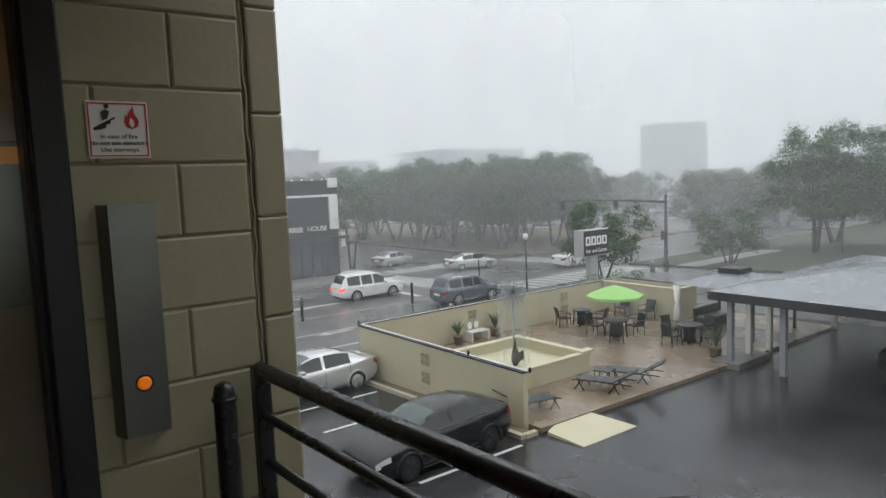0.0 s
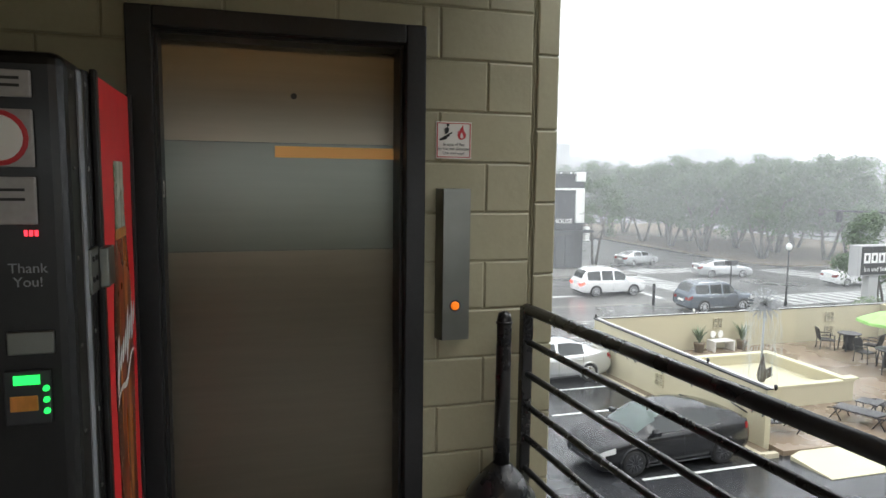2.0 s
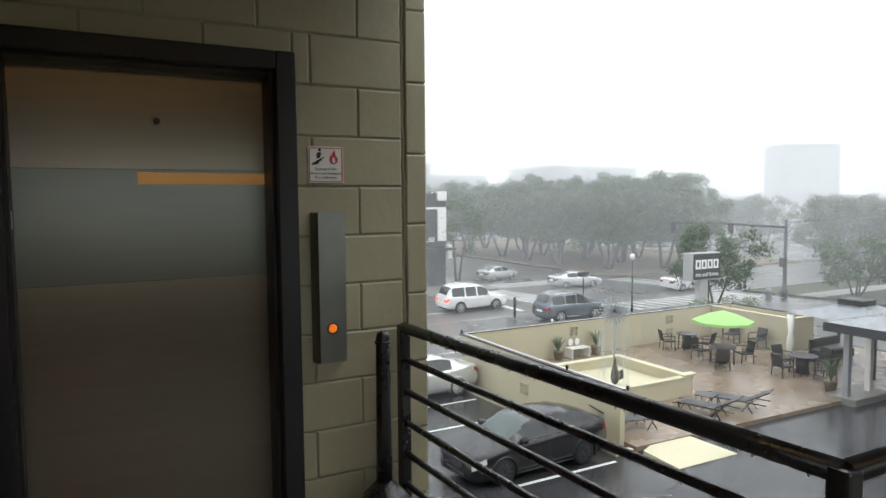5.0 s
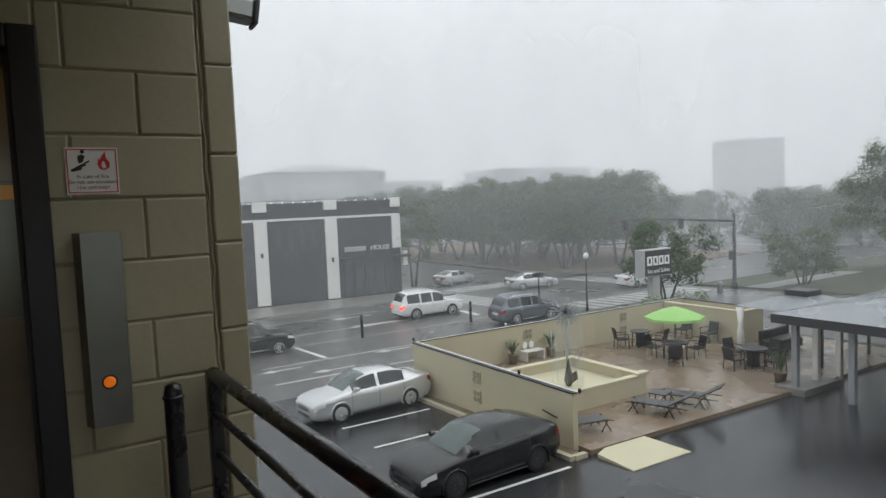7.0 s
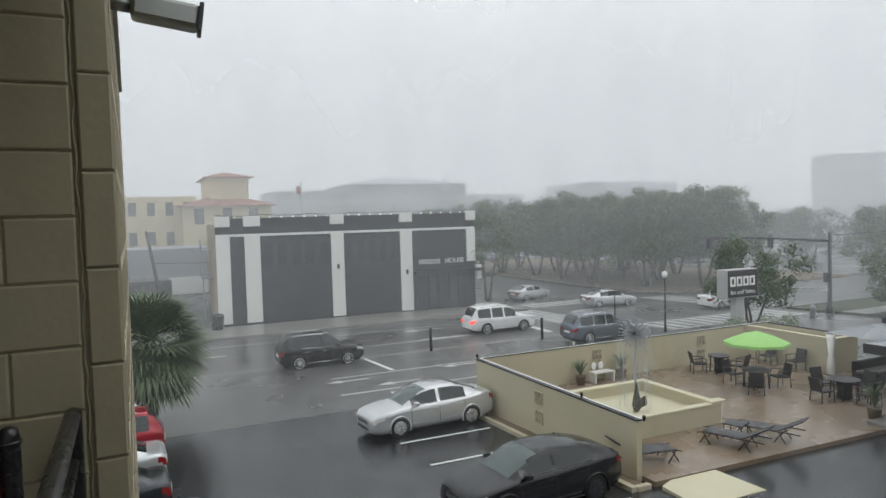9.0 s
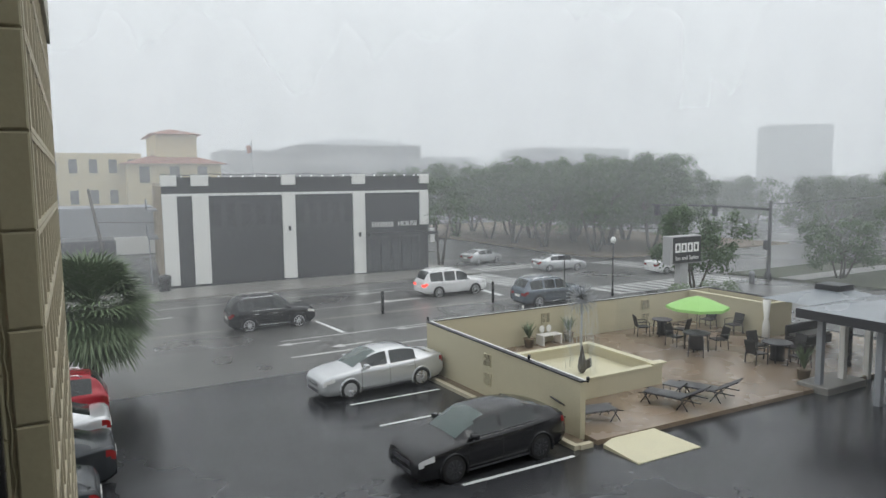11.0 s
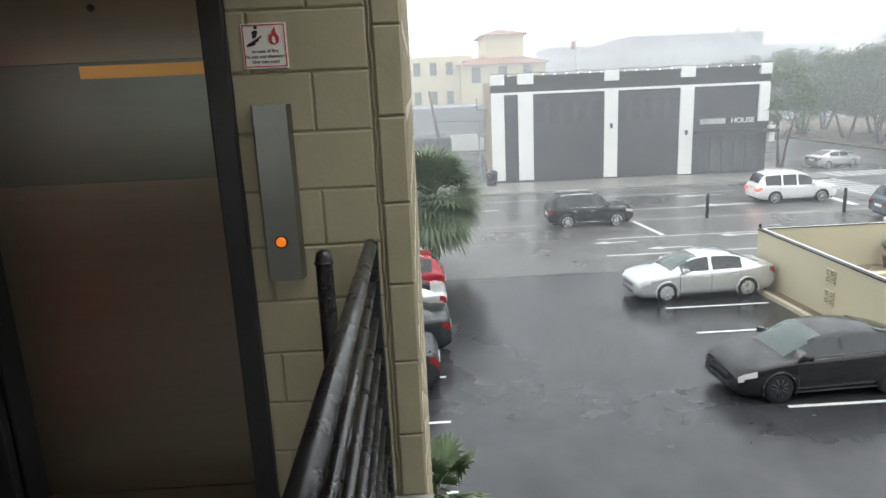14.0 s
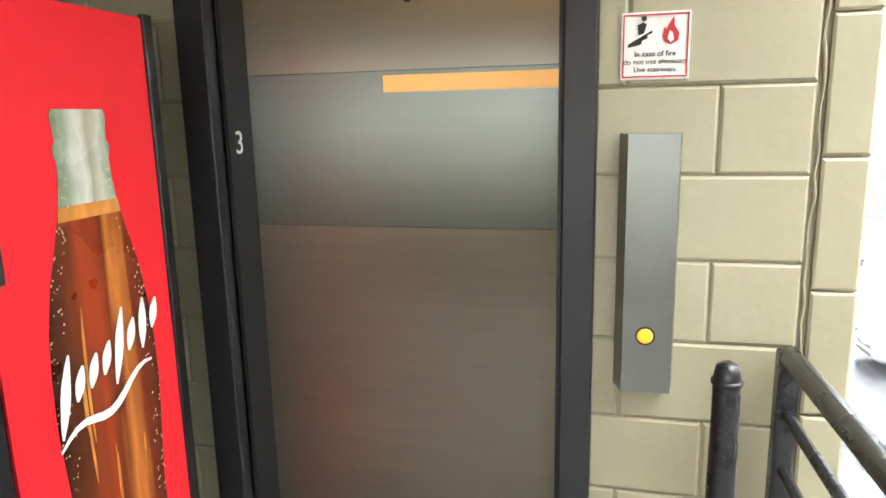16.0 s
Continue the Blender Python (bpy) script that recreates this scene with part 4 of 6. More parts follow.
def car(name, label, color, shape, place, L, W, H, lit=False, group="parked cars"):
    """A car with its nose towards -x: one lofted shell, cut into paint, panes and lamps, with real wheel openings."""
    c = thing(name, label, "car", group, place=place)
    S = CAR_SHAPES[shape]
    hw, R = W / 2, S["wheel"]
    N = 84
    us = [-0.5 + k / N for k in range(N + 1)]
    axles = (-0.292, 0.288)
    sides = (0.0, 0.08, 0.17, 0.26, 0.35, 0.44, 0.53, 0.62, 0.71, 0.80, 0.90, 1.0)
    girth = (0.86, 0.94, 0.975, 0.99, 1.0, 1.0, 1.0, 0.995, 0.99, 0.98, 0.965, 0.925)
    tops = ((0.905, 0.02), (0.80, 0.45), (0.715, 0.86), (0.655, 0.955), (0.44, 0.99), (0.22, 1.0), (0.0, 1.0))
    grid = []
    for u in us:
        zl, zb, w = curve_at(S["low"], u), curve_at(S["deck"], u), hw * curve_at(CAR_WIDTH, u)
        h = curve_at(S["roof"], u) * (H - zb)
        row = [(u * L, w * g, zl + f * (zb - zl)) for f, g in zip(sides, girth)]
        row += [(u * L, w * y, zb + f * h + 0.045 * (1 - y * y) - 0.006) for y, f in tops]
        grid.append(row)
    nrow = len(grid[0])
    bins = {}

    def side_z(u, drop):
        return curve_at(S["deck"], u) - drop

    for i in range(N):
        u = (us[i] + us[i + 1]) / 2
        rise = curve_at(S["roof"], u)
        for k in range(nrow - 1):
            q = [grid[i][k], grid[i][k + 1], grid[i + 1][k + 1], grid[i + 1][k]]
            z, y = sum(p[2] for p in q) / 4, sum(p[1] for p in q) / 4
            if k < 9 and any((u - a) ** 2 * L * L + (z - R) ** 2 < (R + 0.035) ** 2 for a in axles):
                continue
            key = "body"
            if k in (12, 13):
                for n, (a, b) in enumerate(S["panes"]):
                    if a < u < b:
                        key = "side_window%d" % n
            if k >= 14 and rise > 0.02:
                if S["screen"][0] < u < S["screen"][1] and (k >= 15 or rise < 0.7):
                    key = "windscreen"
                elif S["rear"][0] < u < S["rear"][1] and k >= 15:
                    key = "rear_window"
            drop = curve_at(S["deck"], u) - z
            if -0.494 < u < -0.405 and 0.05 < drop < 0.19 and y > 0.50 * hw and k < 11:
                key = "headlight"
            if 0.45 < u and 0.06 < drop < 0.26 and y > 0.55 * hw and k < 11:
                key = "tail_light"
            bins.setdefault(key, []).append(q)
    # nose and tail, closed across
    for i, row in ((0, grid[0]), (N, grid[N])):
        for k in range(nrow - 1):
            a, b = row[k], row[k + 1]
            key = "tail_light" if i and 0.06 < row[11][2] - (a[2] + b[2]) / 2 < 0.24 and k < 11 else "body"
            m0, m1 = (a[0], a[1] * 0.55, a[2]), (b[0], b[1] * 0.55, b[2])
            bins[key].append([a, b, m1, m0])
            bins["body"].append([m0, m1, (b[0], 0, b[2]), (a[0], 0, a[2])])
    looks = {"body": (color, ""), "windscreen": (M_SCREEN, "greenish windscreen"), "rear_window": (M_CARGLASS, "dark rear window"),
             "headlight": (M_LAMPW, "clear headlight lens"), "tail_light": (M_TAILON if lit else M_LAMPR, "red tail lamp lens")}
    for key, quads in bins.items():
        both = key in ("body", "windscreen", "rear_window")
        for group_of in (((1, -1),) if both else ((1,), (-1,))):
            b = bmesh.new()
            for s in group_of:
                for q in quads:
                    f = b.faces.new([b.verts.new((p[0], s * p[1], p[2])) for p in q])
                    f.smooth = True
            bmesh.ops.remove_doubles(b, verts=b.verts[:], dist=0.0006)
            material, words_ = looks.get(key, (M_CARGLASS, "dark side window"))
            part(key.rstrip("0123"), b, material, c, words_)
    belly = bmesh.new()
    box(belly, -0.45 * L, 0.45 * L, -hw * 0.78, hw * 0.78, 0.2, 0.62)
    part("underbody", belly, M_ARCH, c)
    trim = M_CHROME if shape == "suv" else M_COPING
    for s in (-1, 1):
        for a, b_ in ((-0.20, 0.10), (0.025, 0.10), (0.235, 0.30)):
            b = bmesh.new()
            tube(b, [(a * L, s * hw * g, curve_at(S["low"], a) + f * (curve_at(S["deck"], a) - curve_at(S["low"], a))) for f, g in zip(sides[2:], girth[2:])], 0.006, 4)
            part("door_seam", b, M_ARCH, c)
        for a in (-0.01, 0.20):
            b = bmesh.new()
            rbox(b, a * L - 0.1, a * L + 0.1, min(s * hw * 0.975, s * (hw + 0.02)), max(s * hw * 0.975, s * (hw + 0.02)), side_z(a, 0.19), side_z(a, 0.155), 0.008)
            part("door_handle", b, color if shape != "suv" else M_CHROME, c)
        b = bmesh.new()
        rbox(b, -0.185 * L, -0.148 * L, min(s * hw * 0.93, s * (hw + 0.15)), max(s * hw * 0.93, s * (hw + 0.15)), side_z(-0.17, -0.02), side_z(-0.17, -0.15), 0.03)
        part("mirror", b, color, c)
        b = bmesh.new()
        tube(b, [(u * L, s * hw * 0.993, curve_at(S["low"], u) + 0.075) for u in (-0.20, 0.0, 0.20)], 0.022, 5)
        part("sill_strip", b, trim, c)
        b = bmesh.new()
        tube(b, [(u * L, s * hw * 0.915, side_z(u, -0.012)) for u in (-0.19, -0.1, 0.0, 0.1, 0.2, 0.27)], 0.010, 4)
        part("window_trim", b, M_CHROME if shape != "hatch" else M_COPING, c)
        if shape == "suv":
            b = bmesh.new()
            tube(b, ((-0.04 * L, s * hw * 0.63, H - 0.03), (-0.02 * L, s * hw * 0.63, H + 0.045), (0.32 * L, s * hw * 0.63, H + 0.03), (0.36 * L, s * hw * 0.63, H - 0.06)), 0.02, 5)
            part("roof_rail", b, M_CHROME, c)
        for a in axles:
            x = a * L
            b = bmesh.new()
            tube(b, [(x + (R + 0.045) * math.cos(radians(g)), s * (hw * 0.985), R + (R + 0.045) * math.sin(radians(g))) for g in range(-22, 203, 14)], 0.034, 6)
            part("wheel_arch", b, color if shape != "suv" else M_COPING, c)
            wheel = new("wheel")
            wheel.parent = c
            b = bmesh.new()
            lathe(b, ((R - 0.1, -0.10), (R - 0.03, -0.11), (R, -0.07), (R, 0.07), (R - 0.03, 0.11), (R - 0.1, 0.10)), (x, s * (hw - 0.115), R), 28, "y")
            part("tyre", b, M_TYRE, wheel)
            b = bmesh.new()
            yo = s * (hw - 0.02)
            lathe(b, ((R - 0.10, -0.012), (R - 0.085, 0.02), (R - 0.12, 0.02), (R - 0.13, -0.005)), (x, yo, R), 28, "y")
            for k in range(10):
                g = 2 * math.pi * k / 10
                tube(b, ((x, yo, R), (x + (R - 0.11) * math.cos(g), yo, R + (R - 0.11) * math.sin(g))), [0.036, 0.02], 5)
            lathe(b, ((0.05, -0.03), (0.06, 0.02), (0.03, 0.035)), (x, yo, R), 10, "y")
            part("rim", b, M_DARKRIM if color is M_CARBLACK and shape == "hatch" else M_RIM, wheel)
    zl = S["low"][1][1]
    for nm, z0, z1, wd in (("grille", zl + 0.30, zl + 0.42, 0.46), ("lower_intake", zl + 0.10, zl + 0.20, 0.52)):
        b = bmesh.new()
        rbox(b, -0.503 * L, -0.47 * L, -hw * wd, hw * wd, z0, z1, 0.02)
        part(nm, b, M_COPING, c)
    b = bmesh.new()
    tube(b, [(-0.504 * L + 0.03 * abs(k) / 3, hw * 0.46 * k / 3, zl + 0.37) for k in range(-3, 4)], 0.014, 5)
    part("grille_bar", b, M_CHROME if shape != "hatch" else M_COPING, c)
    b = bmesh.new()
    rbox(b, 0.49 * L, 0.506 * L, -0.26, 0.26, 0.66, 0.79, 0.008)
    part("plate", b, M_SIGNW, c, "plain pale number plate")
    if shape == "hatch":
        b = bmesh.new()
        rbox(b, -0.16, 0.16, -hw * 0.62, hw * 0.62, -0.018, 0.018, 0.014)
        bmesh.ops.transform(b, matrix=pose(0.265 * L, 0, H - 0.075, 0, 14), verts=b.verts[:])
        part("spoiler", b, color, c)
        b = bmesh.new()
        rbox(b, -0.08, 0.08, -hw * 0.72, hw * 0.72, -0.02, 0.02, 0.015)
        bmesh.ops.transform(b, matrix=pose(0.445 * L, 0, 1.105, 0, 4), verts=b.verts[:])
        part("tail_spoiler", b, color, c)
    return c


M_CARSILVER = paint("silver_car_paint", (0.60, 0.61, 0.62), 0.55)
M_CARBLACK = paint("black_car_paint", (0.012, 0.012, 0.014), 0.1)
M_CARWHITE = paint("white_car_paint", (0.75, 0.75, 0.75), 0.0)
M_CARGREY = paint("blue_grey_car_paint", (0.16, 0.18, 0.21), 0.5)
M_CARRED = paint("dark_red_car_paint", (0.30, 0.015, 0.025), 0.2)
M_CARDARK = paint("dark_grey_car_paint", (0.045, 0.05, 0.055), 0.4)


def parked(x, y, turn=0):
    return pose(x, y, gz(y), -TILT, 0, turn)


car("sedan", "wet silver sedan parked nose-out beside the patio wall", M_CARSILVER, "sedan", parked(9.35, 19.62, 3), 4.8, 1.84, 1.49)
car("hatchback", "wet black hatchback parked beside the patio wall", M_CARBLACK, "hatch", parked(8.93, 11.85, 2), 4.5, 1.82, 1.45)
car("suv", "wet black SUV with chrome trim at the street edge", M_CARBLACK, "suv", parked(9.15, 33.9, 180), 4.6, 1.87, 1.76, group="street cars")
car("suv", "wet white SUV with lit tail lamps waiting in the street", M_CARWHITE, "suv", parked(23.1, 38.6, 180), 5.0, 2.0, 1.84, True, "street cars")
car("suv", "wet blue-grey SUV waiting at the crossing", M_CARGREY, "suv", parked(25.9, 31.1, 180), 4.65, 1.88, 1.74, group="street cars")
car("sedan", "wet silver sedan turning at the crossing", M_CARSILVER, "sedan", parked(38.2, 45.5, 170), 4.8, 1.82, 1.45, group="street cars")
car("sedan", "wet pale sedan waiting under the trees", M_CARSILVER, "sedan", parked(36.5, 56.0, -165), 4.7, 1.82, 1.45, group="street cars")
car("sedan", "wet white sedan waiting behind the hotel sign", M_CARWHITE, "sedan", parked(44.2, 38.0, 178), 4.7, 1.82, 1.45, group="street cars")
for y, colr, shape, lab, xo in ((20.75, M_CARRED, "suv", "wet dark red SUV parked in the row by the building", 0.75), (18.3, M_CARSILVER, "sedan", "wet silver sedan parked in the row by the building", 0.7),
                                (15.7, M_CARDARK, "sedan", "wet dark grey sedan parked in the row by the building", 0.7), (13.1, M_CARDARK, "hatch", "wet grey hatchback parked in the row by the building", 0.30)):
    car("parked_car", lab, colr, shape, parked(xo - 2.35, y, 0), 4.6, 1.8, 1.68 if shape == "suv" else 1.45)


# ---- trees ----
def make_tree(name, label, h, r, trunk, seed, leaf, cards=2600, low=0.30, multi=3, group="park trees"):
    random.seed(seed)
    t = thing(name, label, "tree", group)
    b = bmesh.new()
    tips = []
    for k in range(multi):
        a = 2 * math.pi * k / multi + random.uniform(-0.4, 0.4)
        p = Vector((0.12 * math.cos(a) * (multi > 1), 0.12 * math.sin(a) * (multi > 1), -0.2))
        pts, rad = [p], [trunk]
        for s in range(4):
            p = p + Vector((math.cos(a) * r * random.uniform(0.06, 0.14), math.sin(a) * r * random.uniform(0.06, 0.14), h * 0.15))
            a += random.uniform(-0.5, 0.5)
            pts.append(p)
            rad.append(trunk * (0.82 - 0.17 * s))
        tube(b, pts, rad, 7)
        for s in (2, 3, 4):
            for _ in range(2):
                a2 = random.uniform(0, 6.283)
                q = pts[s] + Vector((math.cos(a2) * r * random.uniform(0.3, 0.65), math.sin(a2) * r * random.uniform(0.3, 0.65), h * random.uniform(0.05, 0.2)))
                tube(b, (pts[s], (pts[s] + q) / 2 + Vector((0, 0, h * 0.03)), q), [rad[s] * 0.6, rad[s] * 0.4, 0.03], 5)
                tips.append(q)
    part("trunk", b, M_BARK, t, "forked wet trunk with limbs")
    blobs = []
    for q in tips:
        blobs.append((q, r * random.uniform(0.20, 0.32)))
    for k in range(46):
        a = random.uniform(0, 6.283)
        z = random.uniform(low + 0.06, 0.95)
        rr = r * math.sqrt(max(0.05, 1 - ((z - 0.52) / 0.52) ** 2)) * math.sqrt(random.uniform(0.12, 1.0))
        blobs.append((Vector((rr * math.cos(a), rr * math.sin(a), z * h + random.uniform(-0.03, 0.05) * h)), r * random.uniform(0.13, 0.28)))
    verts, faces = [], []
    s0 = 0.016 * r + 0.060
    for k in range(cards):
        c, br = blobs[k % len(blobs)]
        d = Vector((random.gauss(0, 1), random.gauss(0, 1), random.gauss(0, 1))).normalized()
        p = c + Vector((d.x, d.y, d.z * 0.75)) * br * random.uniform(0.15, 1.1) ** 0.6
        if random.random() < 0.06:
            p += d * br * 0.35
        n = (d + Vector((random.uniform(-0.8, 0.8), random.uniform(-0.8, 0.8), random.uniform(-0.2, 0.9)))).normalized()
        u = n.orthogonal().normalized()
        u = Matrix.Rotation(random.uniform(0, 6.283), 3, n) @ u
        w = n.cross(u)
        s = s0 * random.uniform(0.6, 1.4)
        i = len(verts)
        verts += [p - u * s, p - w * s * 0.5 + u * 0.1 * s, p + u * s, p + w * s * 0.5 - n * 0.15 * s]
        faces.append((i, i + 1, i + 2, i + 3))
    me = bpy.data.meshes.new("crown")
    me.from_pydata([tuple(v) for v in verts], [], faces)
    me.materials.append(leaf)
    cr = new("crown", me)
    cr.parent = t
    return t


oak = [make_tree("street_tree", "rounded evergreen oak with forked wet trunks", 10.6 + 0.5 * k, 5.3, 0.22, 11 + k, M_LEAF, 15000, 0.27, 3) for k in range(3)]
random.seed(77)
spots = [(51, y) for y in (56, 63, 70, 77, 85, 94, 104)] + [(58, y) for y in (52.5, 60, 67, 75, 83, 93)] + [(65.5, y) for y in (57, 65, 74, 84)] + [(72, 75)]
for k, (x, y) in enumerate(spots):
    m = pose(x + random.uniform(-1, 1), y + random.uniform(-1, 1), gz(y), 0, 0, 47 * k)
    if k < 3:
        oak[k].matrix_basis = m
    else:
        copy_thing(oak[k % 3], m)
near_tree = make_tree("street_tree", "slender young tree with open crown at the corner", 9.0, 3.0, 0.15, 31, M_LEAF, 3800, 0.42, 2, "corner trees")
near_tree.matrix_basis = pose(31.2, 55.0, gz(55), 0, 0, 20)
sign_tree = make_tree("small_tree", "small dark tree behind the hotel sign", 5.7, 2.9, 0.10, 41, M_LEAF, 8000, 0.34, 3, "corner trees")
sign_tree.matrix_basis = pose(36.5, 28.8, gz(28.8), 0, 0, 60)
crape = make_tree("small_tree", "low spreading tree on the grass verge", 4.9, 2.9, 0.09, 51, M_LEAF, 5000, 0.20, 4, "corner trees")
crape.matrix_basis = pose(49.3, 26.6, gz(27), 0, 0, 10)
rt = make_tree("street_tree", "large dark tree along the cross street", 11.0, 4.6, 0.25, 61, M_LEAF, 11000, 0.24, 2, "cross street trees")
rt.matrix_basis = pose(59.5, 24.6, gz(24))
for k, (x, y, h) in enumerate(((62.5, 19.0, 0), (68, 26.5, 0), (61, 13, 0), (70, 18, 0), (60, 7, 0))):
    copy_thing(rt, pose(x, y, gz(y), 0, 0, 80 * k + 30))
far = make_tree("far_tree", "broad dark tree dim in the rain", 8.6, 6.2, 0.3, 71, M_LEAF2, 7000, 0.14, 2, "far trees")
fs = [(88, 78), (98, 70), (108, 82), (96, 56), (106, 60), (116, 68), (84, 48), (94, 44), (104, 50), (114, 44), (126, 56), (122, 36), (108, 32), (138, 66), (136, 46), (150, 58), (150, 40), (130, 26), (112, 22), (94, 30), (82, 90), (100, 96), (120, 90)]
far.matrix_basis = pose(*fs[0], gz(70))
for k, (x, y) in enumerate(fs[1:]):
    copy_thing(far, pose(x, y, gz(62), 0, 0, 53 * k))


def shrub(x, y, r, h, seed):
    random.seed(seed)
    verts, faces = [], []
    for k in range(700):
        d = Vector((random.gauss(0, 1), random.gauss(0, 1), abs(random.gauss(0, 1)))).normalized()
        p = Vector((d.x * r, d.y * r, d.z * h)) * random.uniform(0.6, 1.05)
        u = Vector((random.uniform(-1, 1), random.uniform(-1, 1), random.uniform(-1, 1))).normalized() * 0.10
        w = u.orthogonal().normalized() * 0.05
        i = len(verts)
        verts += [tuple(p - u), tuple(p - w), tuple(p + u), tuple(p + w)]
        faces.append((i, i + 1, i + 2, i + 3))
    me = bpy.data.meshes.new("shrub")
    me.from_pydata(verts, [], faces)
    me.materials.append(M_PALM)
    ob = tagged(new("shrub", me), "rounded green shrub in the bed under the sign", "shrub", "shrubs")
    ob.matrix_basis = pose(x, y, gz(y) + 0.14)


for k, (x, y, r, h) in enumerate(((28.9, 23.2, 0.9, 1.7), (29.8, 24.2, 0.9, 1.5), (31.3, 23.2, 0.9, 1.7), (32.4, 22.8, 0.8, 1.6), (30.5, 22.6, 0.8, 1.3))):
    shrub(x, y, r, h, 100 + k)


def palm(x, y, h, r, fronds, seed, label):
    random.seed(seed)
    t = thing("palm_tree", label, "palm", "palms", place=pose(x, y, gz(y)))
    b = bmesh.new()
    tube(b, ((0, 0, -0.2), (0.05, 0.05, h * 0.5), (0, 0, h)), [0.24, 0.2, 0.22], 10)
    part("trunk", b, M_BARK, t)
    verts, faces = [], []
    for k in range(fronds):
        a = random.uniform(0, 6.283)
        e = random.uniform(-1.05, 1.25)
        d = Vector((math.cos(a) * math.cos(e), math.sin(a) * math.cos(e), math.sin(e)))
        s = d.cross(Vector((0, 0, 1))).normalized()
        base = Vector((0, 0, h)) + d * 0.2
        hub = Vector((0, 0, h)) + d * r * random.uniform(0.45, 0.62)
        i = len(verts)
        verts += [base - s * 0.02, base + s * 0.02, hub + s * 0.02, hub - s * 0.02]
        faces.append((i, i + 1, i + 2, i + 3))
        up = s.cross(d)
        for j in range(15):
            f = (j - 7) / 7
            q = d * math.cos(f * 1.7) + s * math.sin(f * 1.7)
            ln = r * 0.52 * (1 - 0.35 * abs(f)) * random.uniform(0.85, 1.1)
            n = q.cross(up).normalized() * 0.045
            mid = hub + q * ln * 0.55 + Vector((0, 0, -0.02))
            tip = hub + q * ln + Vector((0, 0, -0.22 * ln))
            i = len(verts)
            verts += [hub, mid - n, tip, mid + n]
            faces.append((i, i + 1, i + 2, i + 3))
    me = bpy.data.meshes.new("fronds")
    me.from_pydata([tuple(v) for v in verts], [], faces)
    me.materials.append(M_PALM)
    cr = new("fronds", me)
    cr.parent = t
    return t


palm(0.45, 25.6, 3.0, 2.45, 320, 7, "cabbage palm with dense fan fronds by the lot")
palm(0.0, 7.2, 0.55, 1.15, 40, 8, "low fan palm at the foot of the building")


car("sedan", "wet silver sedan standing under the drive canopy", M_CARDARK, "sedan", pose(25.2, 5.2, gz(5), 0, 0, -20), 4.7, 1.82, 1.46)

# ---- hotel sign, lamps, signals ----
hs = thing("hotel_sign", "black and grey hotel pylon sign with white letters", "sign", place=pose(31.0, 25.1, 0.1, 0, 0, 0))
bm = bmesh.new()
rbox(bm, -1.25, 1.25, -0.3, 0.3, 2.05, 3.68, 0.03)
part("cabinet", bm, M_CONC2, hs, "pale grey sign cabinet")
bm = bmesh.new()
box(bm, -1.05, 1.2, -0.33, -0.3, 2.12, 3.62)
part("face", bm, M_PRINTBLACK, hs, "black sign face")
bm = bmesh.new()
box(bm, -0.32, 0.32, -0.2, 0.2, gz(25), 2.05)
part("post", bm, M_CONC2, hs)
# the logo as plain bars
for i in range(4):
    x = -0.90 + i * 0.50
    for x0, x1, z0, z1 in ((x, x + 0.42, 2.74, 2.86), (x, x + 0.42, 3.16, 3.28), (x, x + 0.12, 2.86, 3.16), (x + 0.30, x + 0.42, 2.86, 3.16)):
        bm = bmesh.new()
        box(bm, x0, x1, -0.345, -0.33, z0, z1)
        part("logo_bar", bm, M_PRINTWHITE, hs, "plain white logo bar")
words("lettering", "Inn and Suites", 0.34, M_PRINTWHITE, pose(0.08, -0.335, 2.4, 90), hs, 0.006)


def street_lamp(x, y, h, label="black post lamp with a pale globe at the street"):
    t = thing("street_lamp", label, "street lamp", "street lamps", place=pose(x, y, gz(y)))
    b = bmesh.new()
    tube(b, ((0, 0, 0), (0, 0, 0.6), (0, 0, h)), [0.10, 0.06, 0.045], 10)
    part("post", b, M_BLACK, t)
    b = bmesh.new()
    lathe(b, ((0.04, 0), (0.16, 0.1), (0.19, 0.22), (0.15, 0.36), (0.04, 0.44)), (0, 0, h), 14)
    part("globe", b, M_BULB, t, "milky glass globe")


street_lamp(31.1, 30.9, 3.5)
street_lamp(60.5, 22.8, 3.6)
street_lamp(34, 66, 3.6)
sn = thing("street_sign", "small dark street sign on a thin post", "sign", place=pose(31.1, 35.9, gz(35.9)))
bm = bmesh.new()
tube(bm, ((0, 0, 0), (0, 0, 2.4)), 0.05, 8)
part("post", bm, M_BLACK, sn)
bm = bmesh.new()
rbox(bm, -0.55, 0.55, -0.04, 0.04, 2.1, 2.4, 0.02)
part("plate", bm, M_COPING, sn)
for x, y in ((15.8, 33.8), (23.3, 33.4)):
    bm = bmesh.new()
    lathe(bm, ((0.09, 0), (0.09, 1.3), (0.06, 1.36)), (x, y, gz(y)), 12)
    tagged(new("bollard", mesh_of("bollard", bm, M_BLACK)), "thin black bollard at the street edge", "bollard", "bollards")
ts = thing("signal_mast", "dark traffic signal mast with a long arm over the street", "signal mast", place=pose(45.8, 30.0, gz(30)))
bm = bmesh.new()
tube(bm, ((0, 0, 0), (0, 0, 0.5), (0, 0, 0.55), (0, 0, 5.9)), [0.28, 0.24, 0.15, 0.12], 12)
part("mast", bm, M_COPING, ts)
bm = bmesh.new()
